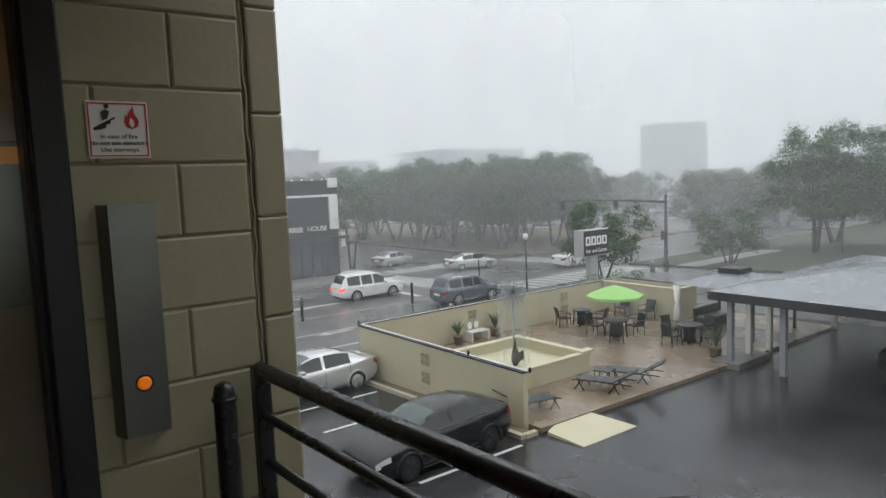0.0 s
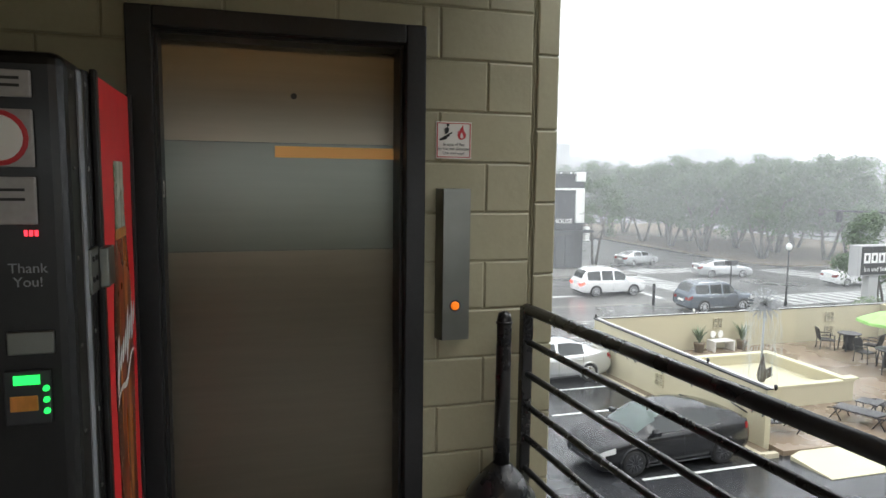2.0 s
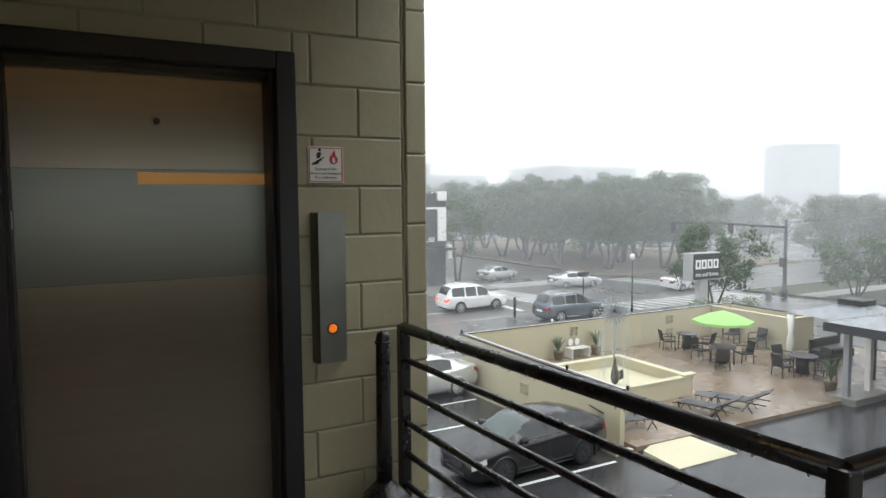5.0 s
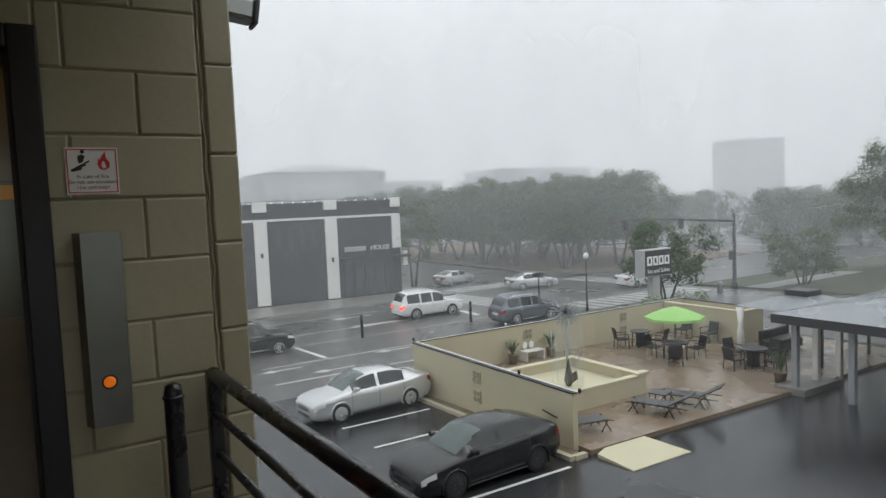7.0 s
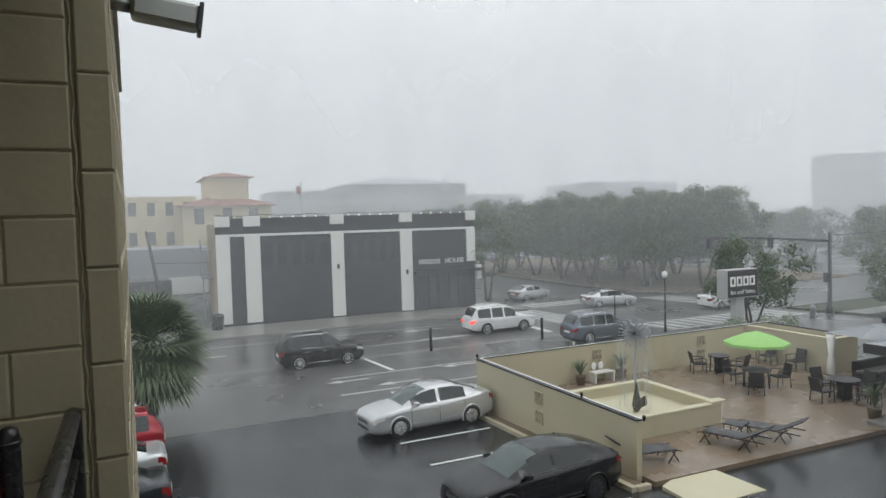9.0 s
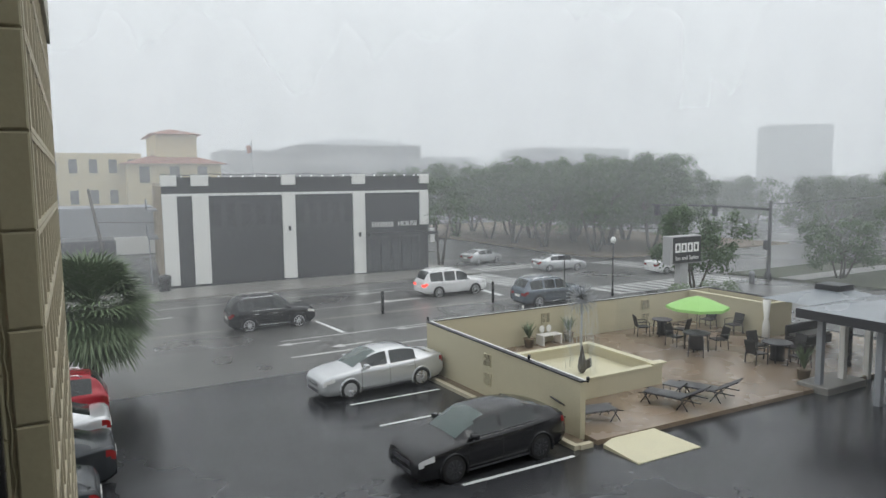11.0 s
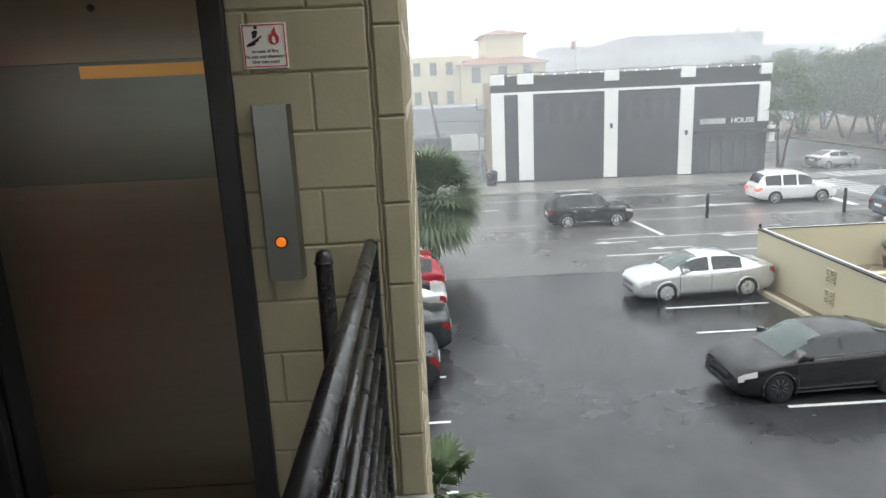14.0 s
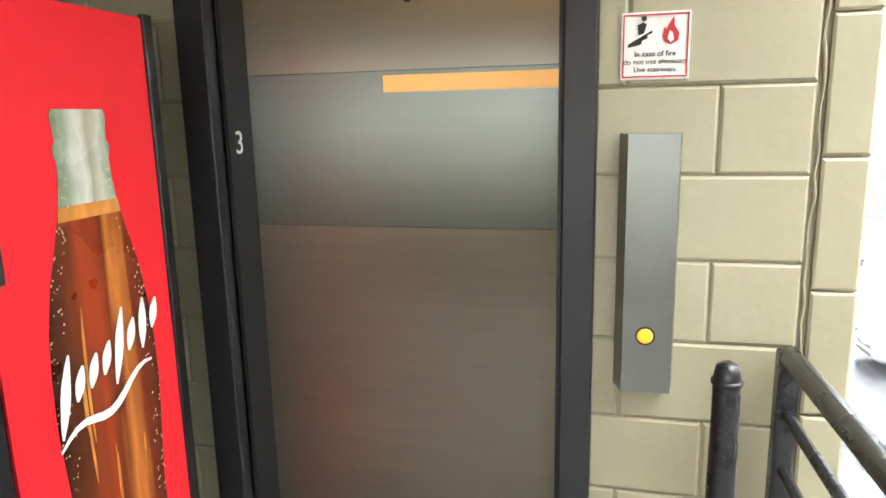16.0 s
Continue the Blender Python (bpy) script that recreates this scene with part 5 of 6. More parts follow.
tube(bm, ((0, 0, 5.3), (-2.4, 3.4, 5.55), (-5.0, 7.0, 5.6)), [0.10, 0.08, 0.05], 8)
part("arm", bm, M_COPING, ts)
for f in (0.45, 0.7, 0.95):
    bm = bmesh.new()
    rbox(bm, -5 * f - 0.18, -5 * f + 0.18, 7 * f - 0.15, 7 * f + 0.15, 4.75, 5.6, 0.04)
    part("signal_head", bm, M_COPING, ts)
bm = bmesh.new()
rbox(bm, -0.45, -0.12, -0.2, 0.2, 2.3, 3.0, 0.03)
part("crossing_signal", bm, M_COPING, ts)
cab = bmesh.new()
tube(cab, ((45.8, 30, 5.1), (60, 33, 5.0), (80, 36, 5.3)), 0.03, 4)
tagged(new("overhead_cable", mesh_of("overhead_cable", cab, M_BLACK)), "thin span wire across the street", "cable")
bm = bmesh.new()
lathe(bm, ((0.2, 0), (0.18, 0.6), (0.22, 0.62), (0.2, 0.8), (0.06, 0.95)), (43.0, 29.3, gz(29)), 12)
tagged(new("pedestal", mesh_of("pedestal", bm, M_GREYB)), "short grey utility pedestal at the corner", "pedestal")

# ---- the hotel's third-floor walkway ----
bm = bmesh.new()
box(bm, -4.0, 0.02, -5.0, -0.0, FL - 0.2, FL)
box(bm, 0.02, 9.0, -5.0, -1.85, FL - 0.2, FL)
solid("floor", bm, M_FLOOR, "grey painted concrete walkway floor")
bm = bmesh.new()
box(bm, -4.0, 0.02, -5.0, 0.0, 8.15, 8.35)
box(bm, 0.02, 9.0, -5.0, -1.75, 8.15, 8.35)
solid("ceiling", bm, M_CEIL, "dull painted concrete walkway ceiling")
# unseen opening from z 6.3 to 7.5, added for daylight and door reflections
bm = bmesh.new()
box(bm, -4.0, 9.0, -5.2, -5.0, -0.5, 6.3)
box(bm, -4.0, 9.0, -5.2, -5.0, 7.5, 8.35)
box(bm, -4.0, -3.2, -5.2, -5.0, 6.3, 7.5)
box(bm, 3.0, 9.0, -5.2, -5.0, 6.3, 7.5)
solid("wall_south", bm, M_ROOM, "olive painted block wall of the rooms")
bm = bmesh.new()
box(bm, -4.2, -4.0, -5.2, 3.5, -0.5, 8.35)
solid("wall_west", bm, M_ROOM, "olive painted block wall at the walkway end")
bm = bmesh.new()
box(bm, -3.9, -0.3, -4.9, -0.2, -0.5, FL - 0.2)
box(bm, 0.0, 8.8, -4.9, -2.1, -0.5, FL - 0.2)
solid("wall_lower", bm, M_ROOM, "olive painted lower storeys of the hotel")

# unseen wall added beyond the opening, to be reflected in the lift door
bm = bmesh.new()
box(bm, -40, 40, -16.2, -16, -0.5, 6.9)
solid("added_wall_opposite", bm, M_ROOM, "unseen cream wall added for the lift door to reflect")

# lift wall: backing with the door opening, then each painted block
DX0, DX1, DZ1 = -1.572, -0.665, 7.60
CRACK = -0.118
bm = bmesh.new()
box(bm, -4.0, DX0, 0.008, 0.22, FL, 8.15)
box(bm, DX1, CRACK - 0.004, 0.008, 0.22, FL, 8.15)
box(bm, DX0, DX1, 0.008, 0.22, DZ1, 8.15)
box(bm, CRACK - 0.004, -0.004, 0.012, 0.22, FL, 8.15)
box(bm, -4.0, -0.02, 0.22, 3.4, -0.5, FL)
box(bm, -4.0, -0.14, 1.9, 3.4, FL, 8.15)
wall_north = solid("wall_north", bm, M_BACK, "olive painted concrete block wall beside the lift")
bm = bmesh.new()
box(bm, -4.0, 0.02, 0.0, 3.45, 8.16, 8.5)
solid("roof_slab", bm, M_CEIL, "concrete slab over the lift shaft")

# breeze-block screen on the outer face
sw = thing("wall_screen", "cream pierced breeze-block screen wall on the outer face", "wall", kind="structure")


def breeze_mesh():
    b = bmesh.new()
    s, t0, t1 = 0.1524, 0.0, -0.10
    for a0, a1, b0, b1 in ((-s, s, s - 0.022, s - 0.002), (-s, s, -s + 0.002, -s + 0.022), (-s + 0.002, -s + 0.022, -s + 0.022, s - 0.022), (s - 0.022, s - 0.002, -s + 0.022, s - 0.022)):
        box(b, t1, t0, a0, a1, b0, b1)
    for sy in (-1, 1):
        for k in range(2):
            z0 = -0.13 + k * 0.13
            pts = ((sy * 0.03, z0), (sy * 0.06, z0), (sy * 0.115, z0 + 0.065), (sy * 0.06, z0 + 0.13), (sy * 0.03, z0 + 0.13), (sy * 0.085, z0 + 0.065))
            prism(b, pts, "x", t1 + 0.02, t0 - 0.012)
    box(b, t1 + 0.02, t0 - 0.012, -0.012, 0.012, -0.13, 0.13)
    return mesh_of("breeze_block", b, M_BREEZE)


bme = breeze_mesh()
stack = bmesh.new()
zc = 7.15 - 0.163 + 0.1524
for r in range(-22, 4):
    for c in range(11):
        z = zc + r * 0.3048
        if z < 0.3:
            continue
        if r < -14:
            t = bmesh.new()
            t.from_mesh(bme)
            absorb(stack, t, Matrix.Translation((0, 0.20 + c * 0.3048, z)))
            continue
        ob = new("breeze_block", bme)
        ob.parent = sw
        ob.location = (0.0, 0.20 + c * 0.3048, z)
tagged(part("lower_blocks", stack, M_BREEZE, sw, "cream pierced breeze blocks lower down"), kind="stuff")
bm = bmesh.new()
box(bm, -0.20, -0.13, 0.24, 3.4, FL, 8.15)
part("inner_face", bm, M_BACK, sw)


def block(x0, x1, z0, z1, j=0.003, dep=0.0085, y=0.0):
    """Painted block face with softened edges, its front at y."""
    r = 0.006
    a0, a1, c0, c1 = x0 + j, x1 - j, z0 + j, z1 - j
    vs = [(a0, y + dep, c0), (a1, y + dep, c0), (a1, y + dep, c1), (a0, y + dep, c1),
          (a0, y + r * 0.6, c0), (a1, y + r * 0.6, c0), (a1, y + r * 0.6, c1), (a0, y + r * 0.6, c1),
          (a0 + r, y, c0 + r), (a1 - r, y, c0 + r), (a1 - r, y, c1 - r), (a0 + r, y, c1 - r)]
    fs_ = [(8, 9, 10, 11)]
    for o in (0, 4):
        for k in range(4):
            fs_.append((o + k, o + (k + 1) % 4, o + 4 + (k + 1) % 4, o + 4 + k))
    me = bpy.data.meshes.new("block")
    me.from_pydata(vs, [], fs_)
    me.materials.append(M_BLOCK)
    ob = new("block", me)
    ob.parent = wall_north
    return ob


random.seed(3)
H8 = 0.2032
for r in range(-9, 5):
    z0, z1 = max(FL, 7.353 + (r - 0) * H8), min(8.15, 7.353 + (r + 1) * H8)
    if z1 - z0 < 0.03:
        continue
    off = -0.317 if r % 2 == 0 else -0.317 + H8
    x = off + 0.4064 * 2
    while x > -4.0:
        a, b_ = max(-4.0, x - 0.4064), min(CRACK, x)
        x -= 0.4064
        if b_ - a < 0.02:
            continue
        wob = random.uniform(-0.0015, 0.0015)
        FX0, FX1, FZ1 = -1.65, -0.592, 7.666
        if z0 < FZ1 - 0.01 and a < FX1 and b_ > FX0:
            if b_ > FX1 + 0.02:
                block(FX1, b_, z0, z1, y=wob)
            if a < FX0 - 0.02:
                block(a, FX0, z0, z1, y=wob)
            if z1 > FZ1 + 0.03:
                block(max(a, FX0), min(b_, FX1), FZ1, z1, y=wob)
        else:
            block(a, b_, z0, z1, y=wob)
for k in range(-6, 4):
    z0 = 7.15 - 0.163 + k * 0.3048
    if min(8.15, z0 + 0.3048) - max(FL, z0) > 0.03:
        block(CRACK + 0.016, 0.0, max(FL, z0), min(8.15, z0 + 0.3048), j=0.003, y=-0.004)

# rough seam where the screen wall meets the block wall
random.seed(14)
bm = bmesh.new()
tube(bm, [(CRACK + 0.007 + random.uniform(-0.006, 0.006), 0.004, FL + 0.05 * k) for k in range(54)], [random.uniform(0.002, 0.005) for k in range(54)], 6)
part("seam", bm, M_BACK, wall_north, "uneven caulked seam")

# lift door and frame
door = thing("lift_door", "closed brushed steel lift door in a black frame", "lift door")
bm = bmesh.new()
for x0, x1, z0, z1 in ((-1.66, DX0, FL, 7.672), (DX1, -0.585, FL, 7.672), (DX0, DX1, DZ1, 7.672)):
    rbox(bm, x0, x1, -0.035, 0.2, z0, z1, 0.006)
part("frame", bm, M_FRAME, door, "black painted steel frame")
bm = bmesh.new()
box(bm, DX0, DX0 + 0.012, 0.02, 0.145, FL, DZ1)
box(bm, DX1 - 0.012, DX1, 0.02, 0.145, FL, DZ1)
box(bm, DX0 + 0.012, DX1 - 0.012, 0.02, 0.145, DZ1 - 0.012, DZ1)
part("reveal", bm, M_FRAME, door)
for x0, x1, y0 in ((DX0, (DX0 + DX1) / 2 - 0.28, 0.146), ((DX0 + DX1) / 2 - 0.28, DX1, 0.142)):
    # the middle piece carries the reflected band as its own tone
    for z0, z1, mt in ((FL + 0.01, 6.788, M_STEEL), (6.790, 7.216, M_STEELREFL), (7.218, DZ1, M_STEEL)):
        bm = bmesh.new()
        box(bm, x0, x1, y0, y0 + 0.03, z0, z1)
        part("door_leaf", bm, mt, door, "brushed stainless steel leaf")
# warm reflection on the leaf, added as a thin emitting strip
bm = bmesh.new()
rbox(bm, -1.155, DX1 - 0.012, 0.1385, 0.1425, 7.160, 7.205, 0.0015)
part("reflection_strip", bm, M_REFLGLOW, door, "warm reflection added as a narrow glowing strip")
bm = bmesh.new()
box(bm, DX0, DX1, 0.15, 0.17, FL, DZ1)
part("door_core", bm, M_FRAME, door)
bm = bmesh.new()
lathe(bm, ((0.012, 0), (0.012, 0.006)), (-1.08, 0.134, 7.40), 12, "y")
part("keyhole", bm, M_PRINTBLACK, door)
bm = bmesh.new()
box(bm, DX0, DX1, -0.03, 0.19, FL - 0.001, FL + 0.008)
part("sill", bm, M_PANEL, door, "scuffed metal sill")
words("floor_number", "3", 0.09, M_SIGNW, Matrix.Translation((DX0 + 0.013, 0.07, 7.03)) @ pose(0, 0, 0, 90, 0, 90), door, 0.001)

# call station
cs = thing("call_station", "brushed steel lift call panel with a lit amber button", "call panel")
bm = bmesh.new()
prism(bm, ((-0.533, -0.004), (-0.515, -0.055), (-0.402, -0.055), (-0.394, -0.004)), "z", 6.43, 7.045)
part("cover", bm, M_PANEL, cs)
bm = bmesh.new()
lathe(bm, ((0.023, -0.058), (0.023, -0.055)), (-0.463, 0, 6.572), 18, "y")
part("button_ring", bm, M_COPING, cs)
bm = bmesh.new()
lathe(bm, ((0.012, -0.064), (0.017, -0.062), (0.018, -0.058)), (-0.463, 0, 6.572), 18, "y")
part("button", bm, M_ORANGE, cs, "lit amber button")

# fire notice
fs2 = thing("fire_notice", "small white fire notice with red border on the block wall", "notice")
SX0, SX1, SZ0, SZ1 = -0.536, -0.387, 7.165, 7.312
bm = bmesh.new()
box(bm, SX0, SX1, -0.006, 0.001, SZ0, SZ1)
part("plate", bm, M_SIGNW, fs2)
for x0, x1, z0, z1 in ((SX0 + 0.004, SX1 - 0.004, SZ1 - 0.008, SZ1 - 0.005), (SX0 + 0.004, SX1 - 0.004, SZ0 + 0.005, SZ0 + 0.008), (SX0 + 0.004, SX0 + 0.007, SZ0 + 0.008, SZ1 - 0.008), (SX1 - 0.007, SX1 - 0.004, SZ0 + 0.008, SZ1 - 0.008)):
    bm = bmesh.new()
    box(bm, x0, x1, -0.008, -0.006, z0, z1)
    part("border", bm, M_PRINTRED, fs2)
for txt, z in (("In case of fire", 7.221), ("do not use elevators", 7.204), ("Use stairways", 7.187)):
    words("lettering", txt, 0.0165, M_PRINTBLACK, pose((SX0 + SX1) / 2, -0.007, z, 90), fs2, 0.0005)
bm = bmesh.new()
cx = SX0 + 0.045
prism(bm, ((cx - 0.030, 7.243), (cx + 0.022, 7.272), (cx + 0.022, 7.266), (cx + 0.012, 7.262), (cx + 0.012, 7.255), (cx, 7.250), (cx, 7.243), (cx - 0.012, 7.239), (cx - 0.03, 7.236)), "y", -0.008, -0.006)
prism(bm, ((cx - 0.008, 7.262), (cx + 0.004, 7.266), (cx + 0.010, 7.285), (cx + 0.002, 7.290), (cx - 0.010, 7.284)), "y", -0.008, -0.006)
lathe(bm, ((0.006, -0.008), (0.006, -0.006)), (cx + 0.004, 0, 7.298), 10, "y")
part("stair_symbol", bm, M_PRINTBLACK, fs2, "black plain stair symbol")
bm = bmesh.new()
cx = SX1 - 0.042
prism(bm, ((cx, 7.240), (cx + 0.016, 7.248), (cx + 0.018, 7.264), (cx + 0.008, 7.280), (cx + 0.006, 7.300), (cx - 0.006, 7.282), (cx - 0.010, 7.272), (cx - 0.014, 7.278), (cx - 0.017, 7.258), (cx - 0.012, 7.246)), "y", -0.008, -0.006)
part("flame_symbol", bm, M_PRINTRED, fs2, "red flame symbol")
bm = bmesh.new()
prism(bm, ((cx, 7.244), (cx + 0.007, 7.250), (cx + 0.004, 7.264), (cx - 0.002, 7.270), (cx - 0.007, 7.254)), "y", -0.0095, -0.0081)
part("flame_core", bm, M_SIGNW, fs2)

# balcony rail
rail = thing("balcony_rail", "black painted tubular steel balcony rail wet with rain", "railing")
PA, PC, PE = (-0.150, -0.065), (-0.130, -1.95), (8.6, -1.95)
RT, RC = 6.547, 6.590  # top rail at the wall and at the corner


def rail_run(p, q, bars, z0, z1):
    b = bmesh.new()
    tube(b, ((*p, z0), (*q, z1)), 0.0235, 12)
    part("top_rail", b, M_BLACK, rail, "round black top rail")
    for k in range(1, bars):
        b = bmesh.new()
        tube(b, ((*p, z0 - 0.137 * k), (*q, z1 - 0.137 * k)), 0.0135, 8)
        part("cross_bar", b, M_BLACK, rail)


rail_run(PA, PC, 8, RT, RC)
rail_run(PC, PE, 8, RC, RC)
for x, y in (PA, PC, (2.85, -1.95), (5.7, -1.95), PE):
    bm = bmesh.new()
    rbox(bm, x - 0.024, x + 0.024, y - 0.024, y + 0.024, FL, (RT if y > -1 else RC) + 0.012, 0.008)
    part("post", bm, M_BLACK, rail)
random.seed(9)
drops = bmesh.new()
for k in range(70):
    f, lev = random.random(), random.choice((0, 0, 1, 2, 3, 4))
    rr = 0.0235 if lev == 0 else 0.0135
    x, y = PA[0] + f * (PC[0] - PA[0]), PA[1] + f * (PC[1] - PA[1])
    lathe(drops, ((0.0005, 0.006), (0.0028, 0.0), (0.0033, -0.004), (0.0012, -0.008)), (x, y, RT + f * (RC - RT) - 0.137 * lev - rr), 6)
tagged(part("rain_drops", drops, M_LAMPW, rail, "hanging rain drops"), kind="stuff")

# smokers' post
ash = thing("ashtray_post", "black plastic smokers' post with a wide base", "ashtray")
AX, AY = -0.300, -0.19
bm = bmesh.new()
lathe(bm, ((0.034, 5.93), (0.031, 6.2), (0.029, 6.50), (0.029, 6.535), (0.024, 6.56), (0.010, 6.568)), (AX, AY, 0), 18)
part("tube", bm, M_BLACK, ash)
bm = bmesh.new()
lathe(bm, ((0.028, 6.518), (0.0335, 6.52), (0.0335, 6.528), (0.028, 6.53)), (AX, AY, 0), 18)
part("collar", bm, M_BLACK, ash)
bm = bmesh.new()
lathe(bm, ((0.15, FL), (0.165, FL + 0.02), (0.155, 5.74), (0.14, 5.82), (0.09, 5.89), (0.034, 5.95)), (AX, AY, 0), 24)
part("base", bm, M_BLACK, ash)
bm = bmesh.new()
prism(bm, ((AX + 0.0, 5.72), (AX + 0.085, 5.70), (AX + 0.08, 5.80), (AX + 0.045, 5.835), (AX + 0.03, 5.78), (AX + 0.01, 5.83)), "y", AY - 0.172, AY - 0.155)
part("sticker", bm, M_PANEL, ash, "torn silver sticker")

# vending machine
vm = thing("vending_machine", "black vending machine with red bottle-print side panel", "vending machine")
VX0, VX1 = -2.58, -1.64
bm = bmesh.new()
rbox(bm, VX0, VX1, -0.78, -0.172, FL + 0.06, 7.34, 0.01)
part("cabinet", bm, M_VEND, vm)
bm = bmesh.new()
rbox(bm, VX0, VX1, -1.0, -0.785, FL + 0.08, 7.345, 0.03, 3)
fd = part("front_door", bm, M_VEND, vm, "black moulded front door")
bm = bmesh.new()
box(bm, VX1, VX1 + 0.008, -0.705, -0.205, FL + 0.12, 7.335)
sp = part("side_panel", bm, M_RED, vm, "glossy red printed side panel")
for y in (-0.735, -0.188):
    bm = bmesh.new()
    rbox(bm, VX1, VX1 + 0.016, y - 0.016, y + 0.016, FL + 0.08, 7.345, 0.004)
    part("panel_trim", bm, M_VEND, vm)
bm = bmesh.new()
box(bm, VX1 + 0.001, VX1 + 0.005, -0.90, -0.86, FL + 0.1, 7.32)
part("edge_strip", bm, M_GREYB, fd, "grey edge strip")
for y in (-0.80, -0.95):
    for k in range(9):
        bm = bmesh.new()
        lathe(bm, ((0.006, 0), (0.005, 0.003), (0.002, 0.004)), (VX1, y, FL + 0.2 + k * 0.2), 8, "x")
        part("rivet", bm, M_PANEL, fd)


def bottle(widths, x, y0, material, name, label, n=1):
    """A flat printed bottle shape: half widths at heights."""
    b = bmesh.new()
    left = [(y0 - w, z) for z, w in widths]
    rgt = [(y0 + w, z) for z, w in reversed(widths)]
    prism(b, left + rgt, "x", x, x + 0.0015)
    return part(name, b, material, sp, label)


PX = VX1 + 0.008
BC = -0.438
outline = [(5.62, 0.10), (5.66, 0.13), (5.74, 0.145), (5.86, 0.150), (5.98, 0.148), (6.10, 0.142), (6.22, 0.140), (6.34, 0.150), (6.48, 0.160), (6.58, 0.158), (6.68, 0.150), (6.78, 0.130), (6.86, 0.104), (6.915, 0.088)]
neck = [(6.915, 0.088), (6.97, 0.078), (7.02, 0.074), (7.035, 0.080), (7.05, 0.080), (7.06, 0.072), (7.085, 0.074), (7.11, 0.078), (7.125, 0.072)]
bottle(outline, PX, BC, M_COLA, "bottle_print", "brown printed bottle")
bottle(neck, PX, BC, M_GLASSPRINT, "bottle_neck_print", "pale glass printed bottle neck")
bottle([(6.90, 0.090), (6.915, 0.089), (6.93, 0.084)], PX + 0.0016, BC, M_AMBER, "foam_print", "")
random.seed(21)
for k in range(9):
    f = random.uniform(-0.75, 0.75)
    za = random.uniform(5.7, 6.6)
    zb_ = min(6.88, za + random.uniform(0.1, 0.35))
    def half(z):
        return float(np.interp(z, [o[0] for o in outline], [o[1] for o in outline]))
    bm = bmesh.new()
    w = random.uniform(0.0015, 0.004)
    prism(bm, [(BC + f * half(za + (zb_ - za) * i / 5) - w * (i not in (0, 5)) - 0.001, za + (zb_ - za) * i / 5) for i in range(6)]
          + [(BC + f * half(za + (zb_ - za) * i / 5) + w * (i not in (0, 5)) + 0.001, za + (zb_ - za) * i / 5) for i in range(5, -1, -1)], "x", PX + 0.0016, PX + 0.0022 + 0.0001 * k)
    part("amber_glint", bm, M_AMBER, sp, "amber printed glint")
bm = bmesh.new()
for k in range(260):
    z = random.uniform(5.7, 7.0)
    s = random.choice((-1, 1))
    hw_ = half(z) if z < 6.915 else 0.075
    y = BC + s * hw_ * random.uniform(0.75, 1.02)
    r = random.uniform(0.0012, 0.0035)
    lathe(bm, ((r, PX + 0.0036), (r * 0.6, PX + 0.0042)), (0, y, z), 6, "x")
tagged(part("printed_dew", bm, M_DEW, sp, "printed dew drops"), kind="stuff")


def ribbon(pts, w, name="logo_stroke"):
    """A flat white brush stroke on the side panel through points (y, z, width factor)."""
    b = bmesh.new()
    n = len(pts)
    up, dn = [], []
    for i, (y, z, f) in enumerate(pts):
        y0, z0, _ = pts[max(0, i - 1)]
        y1, z1, _ = pts[min(n - 1, i + 1)]
        d = Vector((y1 - y0, z1 - z0)).normalized()
        up.append((y - d.y * w * f, z + d.x * w * f))
        dn.append((y + d.y * w * f, z - d.x * w * f))
    for i in range(n - 1):
        prism(b, (up[i], up[i + 1], dn[i + 1], dn[i]), "x", PX + 0.0045, PX + 0.0055)
    part(name, b, M_PRINTWHITE, sp, "white wavy brush stroke")


LY = -0.602
for k, (w, h) in enumerate(((0.026, 0.085), (0.016, 0.036), (0.016, 0.036), (0.016, 0.036), (0.026, 0.085), (0.016, 0.036), (0.010, 0.06), (0.014, 0.036))):
    cy = LY + 0.03 + k * 0.042
    cz = 6.535 + (cy - LY) * 0.33
    ribbon([(cy - w * math.cos(u * 0.5) * 0.8 + 0.2 * w * math.sin(u), cz - h + 2 * h * u / 6, 0.25 + math.sin(math.pi * u / 6)) for u in range(7)], 0.011)
ribbon([(LY + 0.0 + 0.30 * i / 12, 6.435 + 0.09 * i / 12 + 0.018 * math.sin(i * 0.75), 0.3 + 0.7 * math.sin(math.pi * i / 12)) for i in range(13)], 0.010)

bm = bmesh.new()
rbox(bm, VX1 + 0.002, VX1 + 0.012, -0.868, -0.775, 6.80, 6.91, 0.003)
rbox(bm, VX1 + 0.012, VX1 + 0.035, -0.785, -0.70, 6.805, 6.905, 0.004)
rbox(bm, VX1 + 0.010, VX1 + 0.020, -0.705, -0.675, 6.81, 6.90, 0.003)
part("lock_bracket", bm, M_PANEL, vm, "bright steel lock bracket")
for y, z in ((-0.850, 6.885), (-0.815, 6.885), (-0.850, 6.835), (-0.815, 6.835)):
    bm = bmesh.new()
    lathe(bm, ((0.008, 0), (0.005, 0.004)), (VX1 + 0.012, y, z), 8, "x")
    part("bracket_bolt", bm, M_VEND, vm)
FY = -1.002
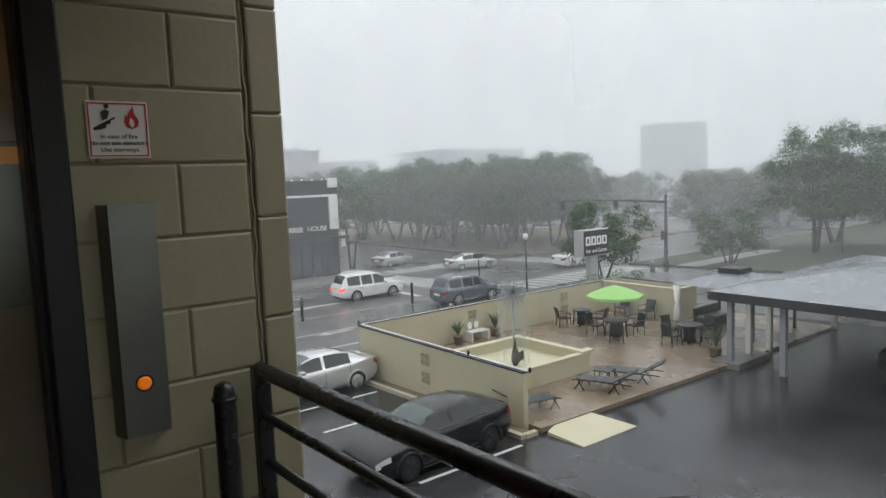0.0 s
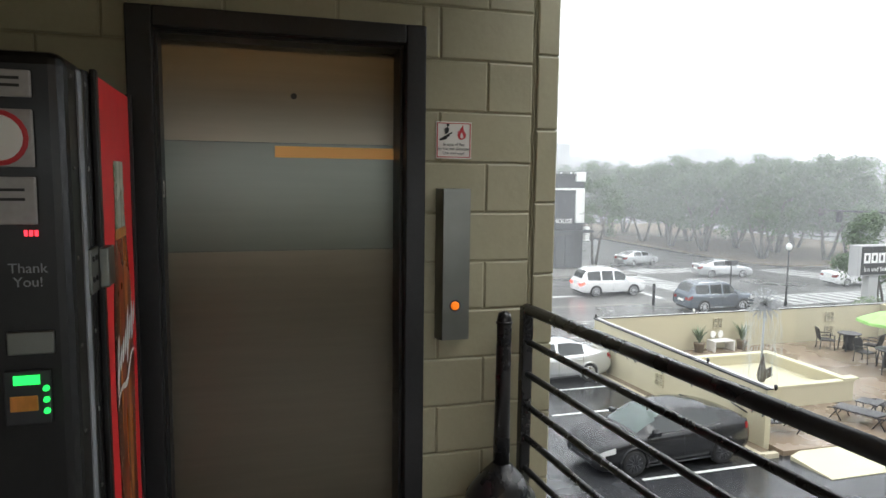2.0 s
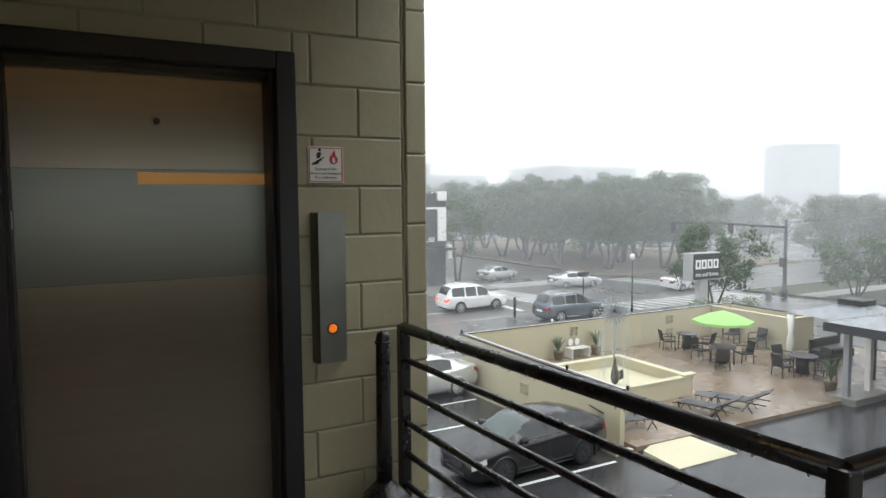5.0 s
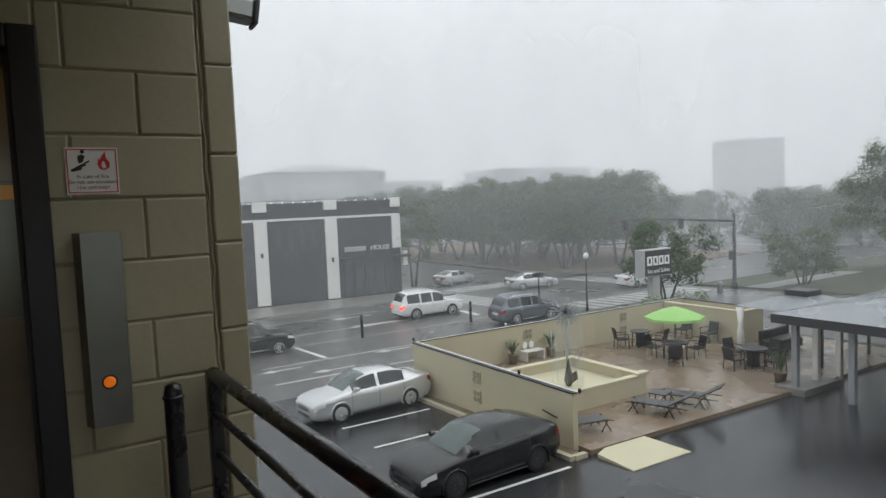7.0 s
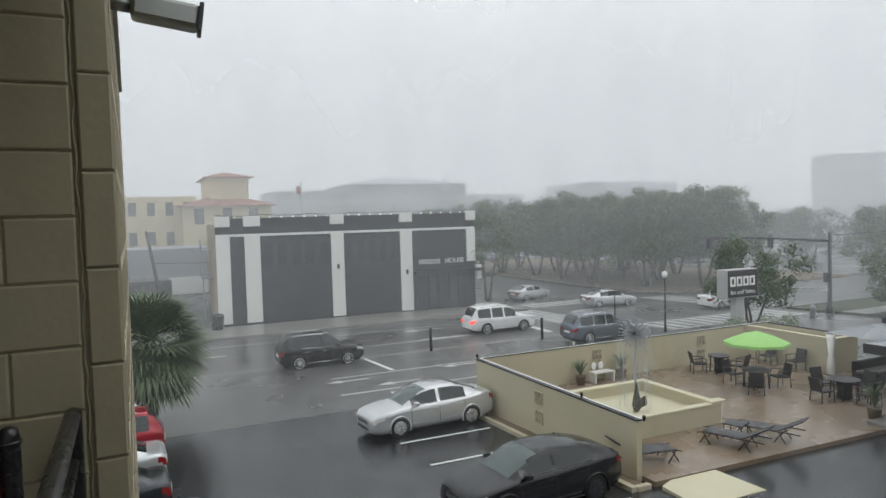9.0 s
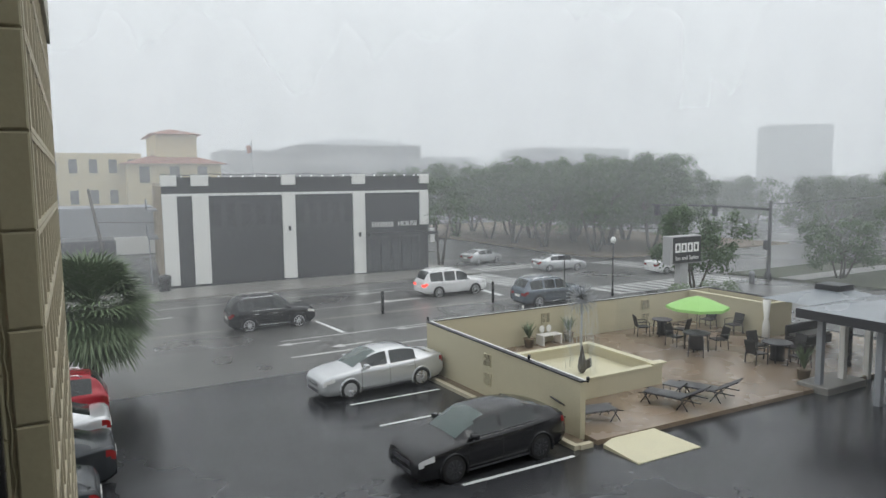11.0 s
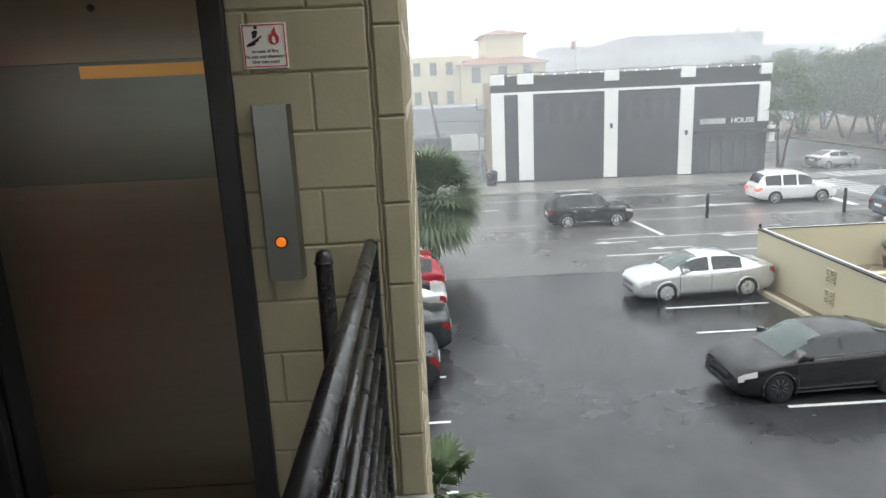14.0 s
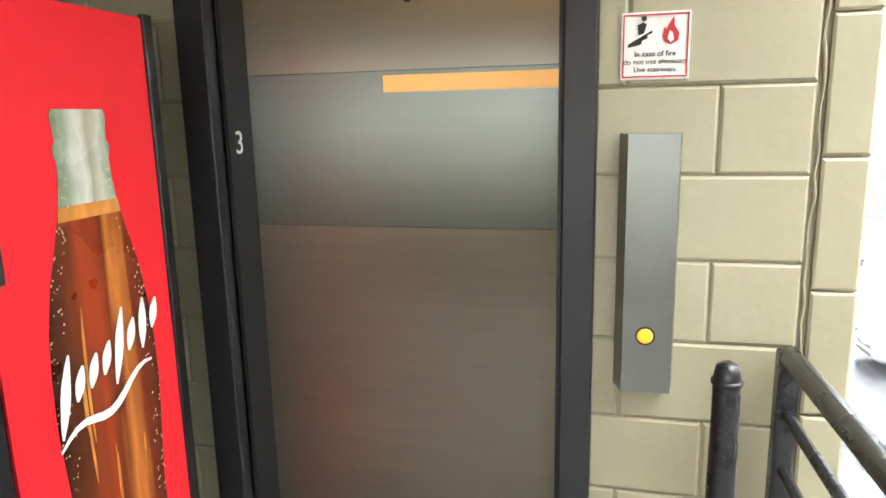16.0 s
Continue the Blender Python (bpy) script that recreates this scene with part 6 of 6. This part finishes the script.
for nm, x0, x1, z0, z1, mt, lb in (("price_window", -1.86, -1.70, 7.245, 7.30, M_LABEL, "pale instruction label"), ("round_badge", -1.83, -1.70, 7.10, 7.22, M_LABEL, "pale round badge label"),
                                   ("notice_label", -1.86, -1.70, 6.98, 7.08, M_LABEL, "pale notice label"), ("coin_plate", -1.77, -1.68, 6.70, 6.75, M_PANEL, "steel coin plate"),
                                   ("bill_slot", -1.78, -1.69, 6.545, 6.665, M_COPING, "bill slot bezel"), ("yellow_label", -1.77, -1.715, 6.575, 6.61, M_AMBER, "yellow label")):
    bm = bmesh.new()
    d = 0.002 if nm == "yellow_label" else 0
    rbox(bm, x0, x1, FY - 0.012 - d, FY, z0, z1, 0.003)
    part(nm, bm, mt, fd, lb)
bm = bmesh.new()
lathe(bm, ((0.052, FY - 0.015), (0.058, FY - 0.013), (0.058, FY - 0.012)), (-1.765, 0, 7.16), 20, "y")
part("badge_ring", bm, M_PRINTRED, fd, "red ring on the badge")
bm = bmesh.new()
lathe(bm, ((0.046, FY - 0.0175), (0.048, FY - 0.0152)), (-1.765, 0, 7.16), 20, "y")
part("badge_face", bm, M_SIGNW, fd, "pale badge face")
for z in (7.03, 7.05, 7.265, 7.28):
    bm = bmesh.new()
    box(bm, -1.83, -1.72, FY - 0.0135, FY - 0.012, z, z + 0.006)
    part("print_bar", bm, M_PRINTBLACK, fd)
for z in (6.575, 6.60, 6.625):
    bm = bmesh.new()
    lathe(bm, ((0.006, FY - 0.02), (0.007, FY - 0.013)), (-1.698, 0, z), 8, "y")
    part("bill_light", bm, M_GREENLED, fd, "glowing green bill-slot light")
bm = bmesh.new()
box(bm, -1.76, -1.71, FY - 0.016, FY - 0.012, 6.635, 6.655)
part("bill_window", bm, M_GREENLED, fd, "glowing green bill-slot window")
bm = bmesh.new()
for x in (-1.725, -1.715, -1.705):
    box(bm, x - 0.003, x + 0.003, FY - 0.003, FY, 6.955, 6.967)
part("display", bm, M_REDLED, fd, "glowing red digits")
words("lettering", "Thank", 0.030, M_GREYB, pose(-1.725, FY - 0.001, 6.885, 90), fd, 0.001)
words("lettering", "You!", 0.030, M_GREYB, pose(-1.725, FY - 0.001, 6.855, 90), fd, 0.001)

# unseen lamp added to light the lobby, behind the camera's way
lamp = thing("ceiling_lamp", "unseen warm tube lamp added on the walkway ceiling", "lamp")
bm = bmesh.new()
rbox(bm, -1.6, -0.4, -3.36, -3.14, 8.09, 8.15, 0.01)
part("housing", bm, M_SIGNW, lamp)
bm = bmesh.new()
rbox(bm, -1.55, -0.45, -3.33, -3.17, 8.055, 8.09, 0.01)
part("diffuser", bm, M_TUBE, lamp, "glowing warm diffuser")

# camera housing on the outer corner
sc = thing("security_camera", "grey bullet security camera on the outer wall", "camera")
bm = bmesh.new()
rbox(bm, 0.10, 0.385, -0.06, 0.06, -0.055, 0.055, 0.02)
bmesh.ops.transform(bm, matrix=pose(-0.02, 0.93, 8.10, 0, 8, -4), verts=bm.verts[:])
part("housing", bm, M_PANEL, sc)
bm = bmesh.new()
rbox(bm, 0.38, 0.40, -0.07, 0.07, -0.065, 0.065, 0.006)
bmesh.ops.transform(bm, matrix=pose(-0.02, 0.93, 8.10, 0, 8, -4), verts=bm.verts[:])
part("front_rim", bm, M_COPING, sc)
bm = bmesh.new()
tube(bm, ((-0.02, 0.93, 8.10), (0.10, 0.93, 8.09)), 0.035, 10)
part("bracket", bm, M_PANEL, sc)

# ---- rain haze, added as pale translucent sheets one behind another ----
def veil_material(amount, reach):
    """Rain haze put into a translucent sheet at that reach, thinning out with height."""
    m = bpy.data.materials.new("rain_haze")
    m.use_nodes = True
    n, l = m.node_tree.nodes, m.node_tree.links
    n.remove(n["Principled BSDF"])
    tr, df, tl, a, b = (n.new(k) for k in ("ShaderNodeBsdfTransparent", "ShaderNodeBsdfDiffuse", "ShaderNodeBsdfTranslucent", "ShaderNodeMixShader", "ShaderNodeMixShader"))
    df.inputs["Color"].default_value = tl.inputs["Color"].default_value = (0.93, 0.95, 0.97, 1)
    l.new(df.outputs[0], a.inputs[1])
    l.new(tl.outputs[0], a.inputs[2])
    geo = n.new("ShaderNodeNewGeometry")
    # normals leaned skyward so the haze sheets come out brighter
    for lean, sh in ((0.9, df), (-0.9, tl)):
        ad = n.new("ShaderNodeVectorMath")
        ad.inputs[1].default_value = (0, 0, lean)
        l.new(geo.outputs["Normal"], ad.inputs[0])
        nm = n.new("ShaderNodeVectorMath")
        nm.operation = "NORMALIZE"
        l.new(ad.outputs[0], nm.inputs[0])
        l.new(nm.outputs[0], sh.inputs["Normal"])
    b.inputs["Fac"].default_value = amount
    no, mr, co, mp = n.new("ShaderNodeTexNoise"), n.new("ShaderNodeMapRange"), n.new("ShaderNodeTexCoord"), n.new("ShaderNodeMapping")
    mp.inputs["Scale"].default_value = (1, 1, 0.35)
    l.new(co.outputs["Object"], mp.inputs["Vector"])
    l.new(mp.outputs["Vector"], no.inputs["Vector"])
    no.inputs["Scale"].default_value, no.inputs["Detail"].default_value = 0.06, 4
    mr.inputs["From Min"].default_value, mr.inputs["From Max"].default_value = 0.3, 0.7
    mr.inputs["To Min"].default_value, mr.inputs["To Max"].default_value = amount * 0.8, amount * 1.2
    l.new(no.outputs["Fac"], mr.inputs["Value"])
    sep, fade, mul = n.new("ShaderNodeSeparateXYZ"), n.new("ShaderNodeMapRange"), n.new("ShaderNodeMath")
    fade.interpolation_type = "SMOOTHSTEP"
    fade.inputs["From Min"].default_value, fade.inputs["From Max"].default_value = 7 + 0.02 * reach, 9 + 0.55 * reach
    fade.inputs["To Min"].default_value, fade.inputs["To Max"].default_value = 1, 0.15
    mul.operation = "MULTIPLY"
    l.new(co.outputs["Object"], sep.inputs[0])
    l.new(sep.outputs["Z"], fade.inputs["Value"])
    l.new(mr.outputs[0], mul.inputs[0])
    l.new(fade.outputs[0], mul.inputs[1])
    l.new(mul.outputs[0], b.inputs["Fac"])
    l.new(tr.outputs[0], b.inputs[1])
    l.new(a.outputs[0], b.inputs[2])
    l.new(b.outputs[0], n["Material Output"].inputs["Surface"])
    return m


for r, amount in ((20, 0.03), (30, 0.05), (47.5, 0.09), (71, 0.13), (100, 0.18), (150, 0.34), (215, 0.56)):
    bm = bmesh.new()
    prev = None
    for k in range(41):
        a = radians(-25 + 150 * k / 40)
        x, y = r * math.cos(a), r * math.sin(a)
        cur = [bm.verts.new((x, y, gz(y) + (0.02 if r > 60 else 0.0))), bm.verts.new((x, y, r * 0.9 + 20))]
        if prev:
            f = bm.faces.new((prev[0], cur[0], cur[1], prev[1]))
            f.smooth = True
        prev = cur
    tagged(new("haze_sheet", mesh_of("haze_sheet", bm, veil_material(amount, r))), "pale translucent sheet added for rain haze over the street", "rain", "rain veils", "stuff")
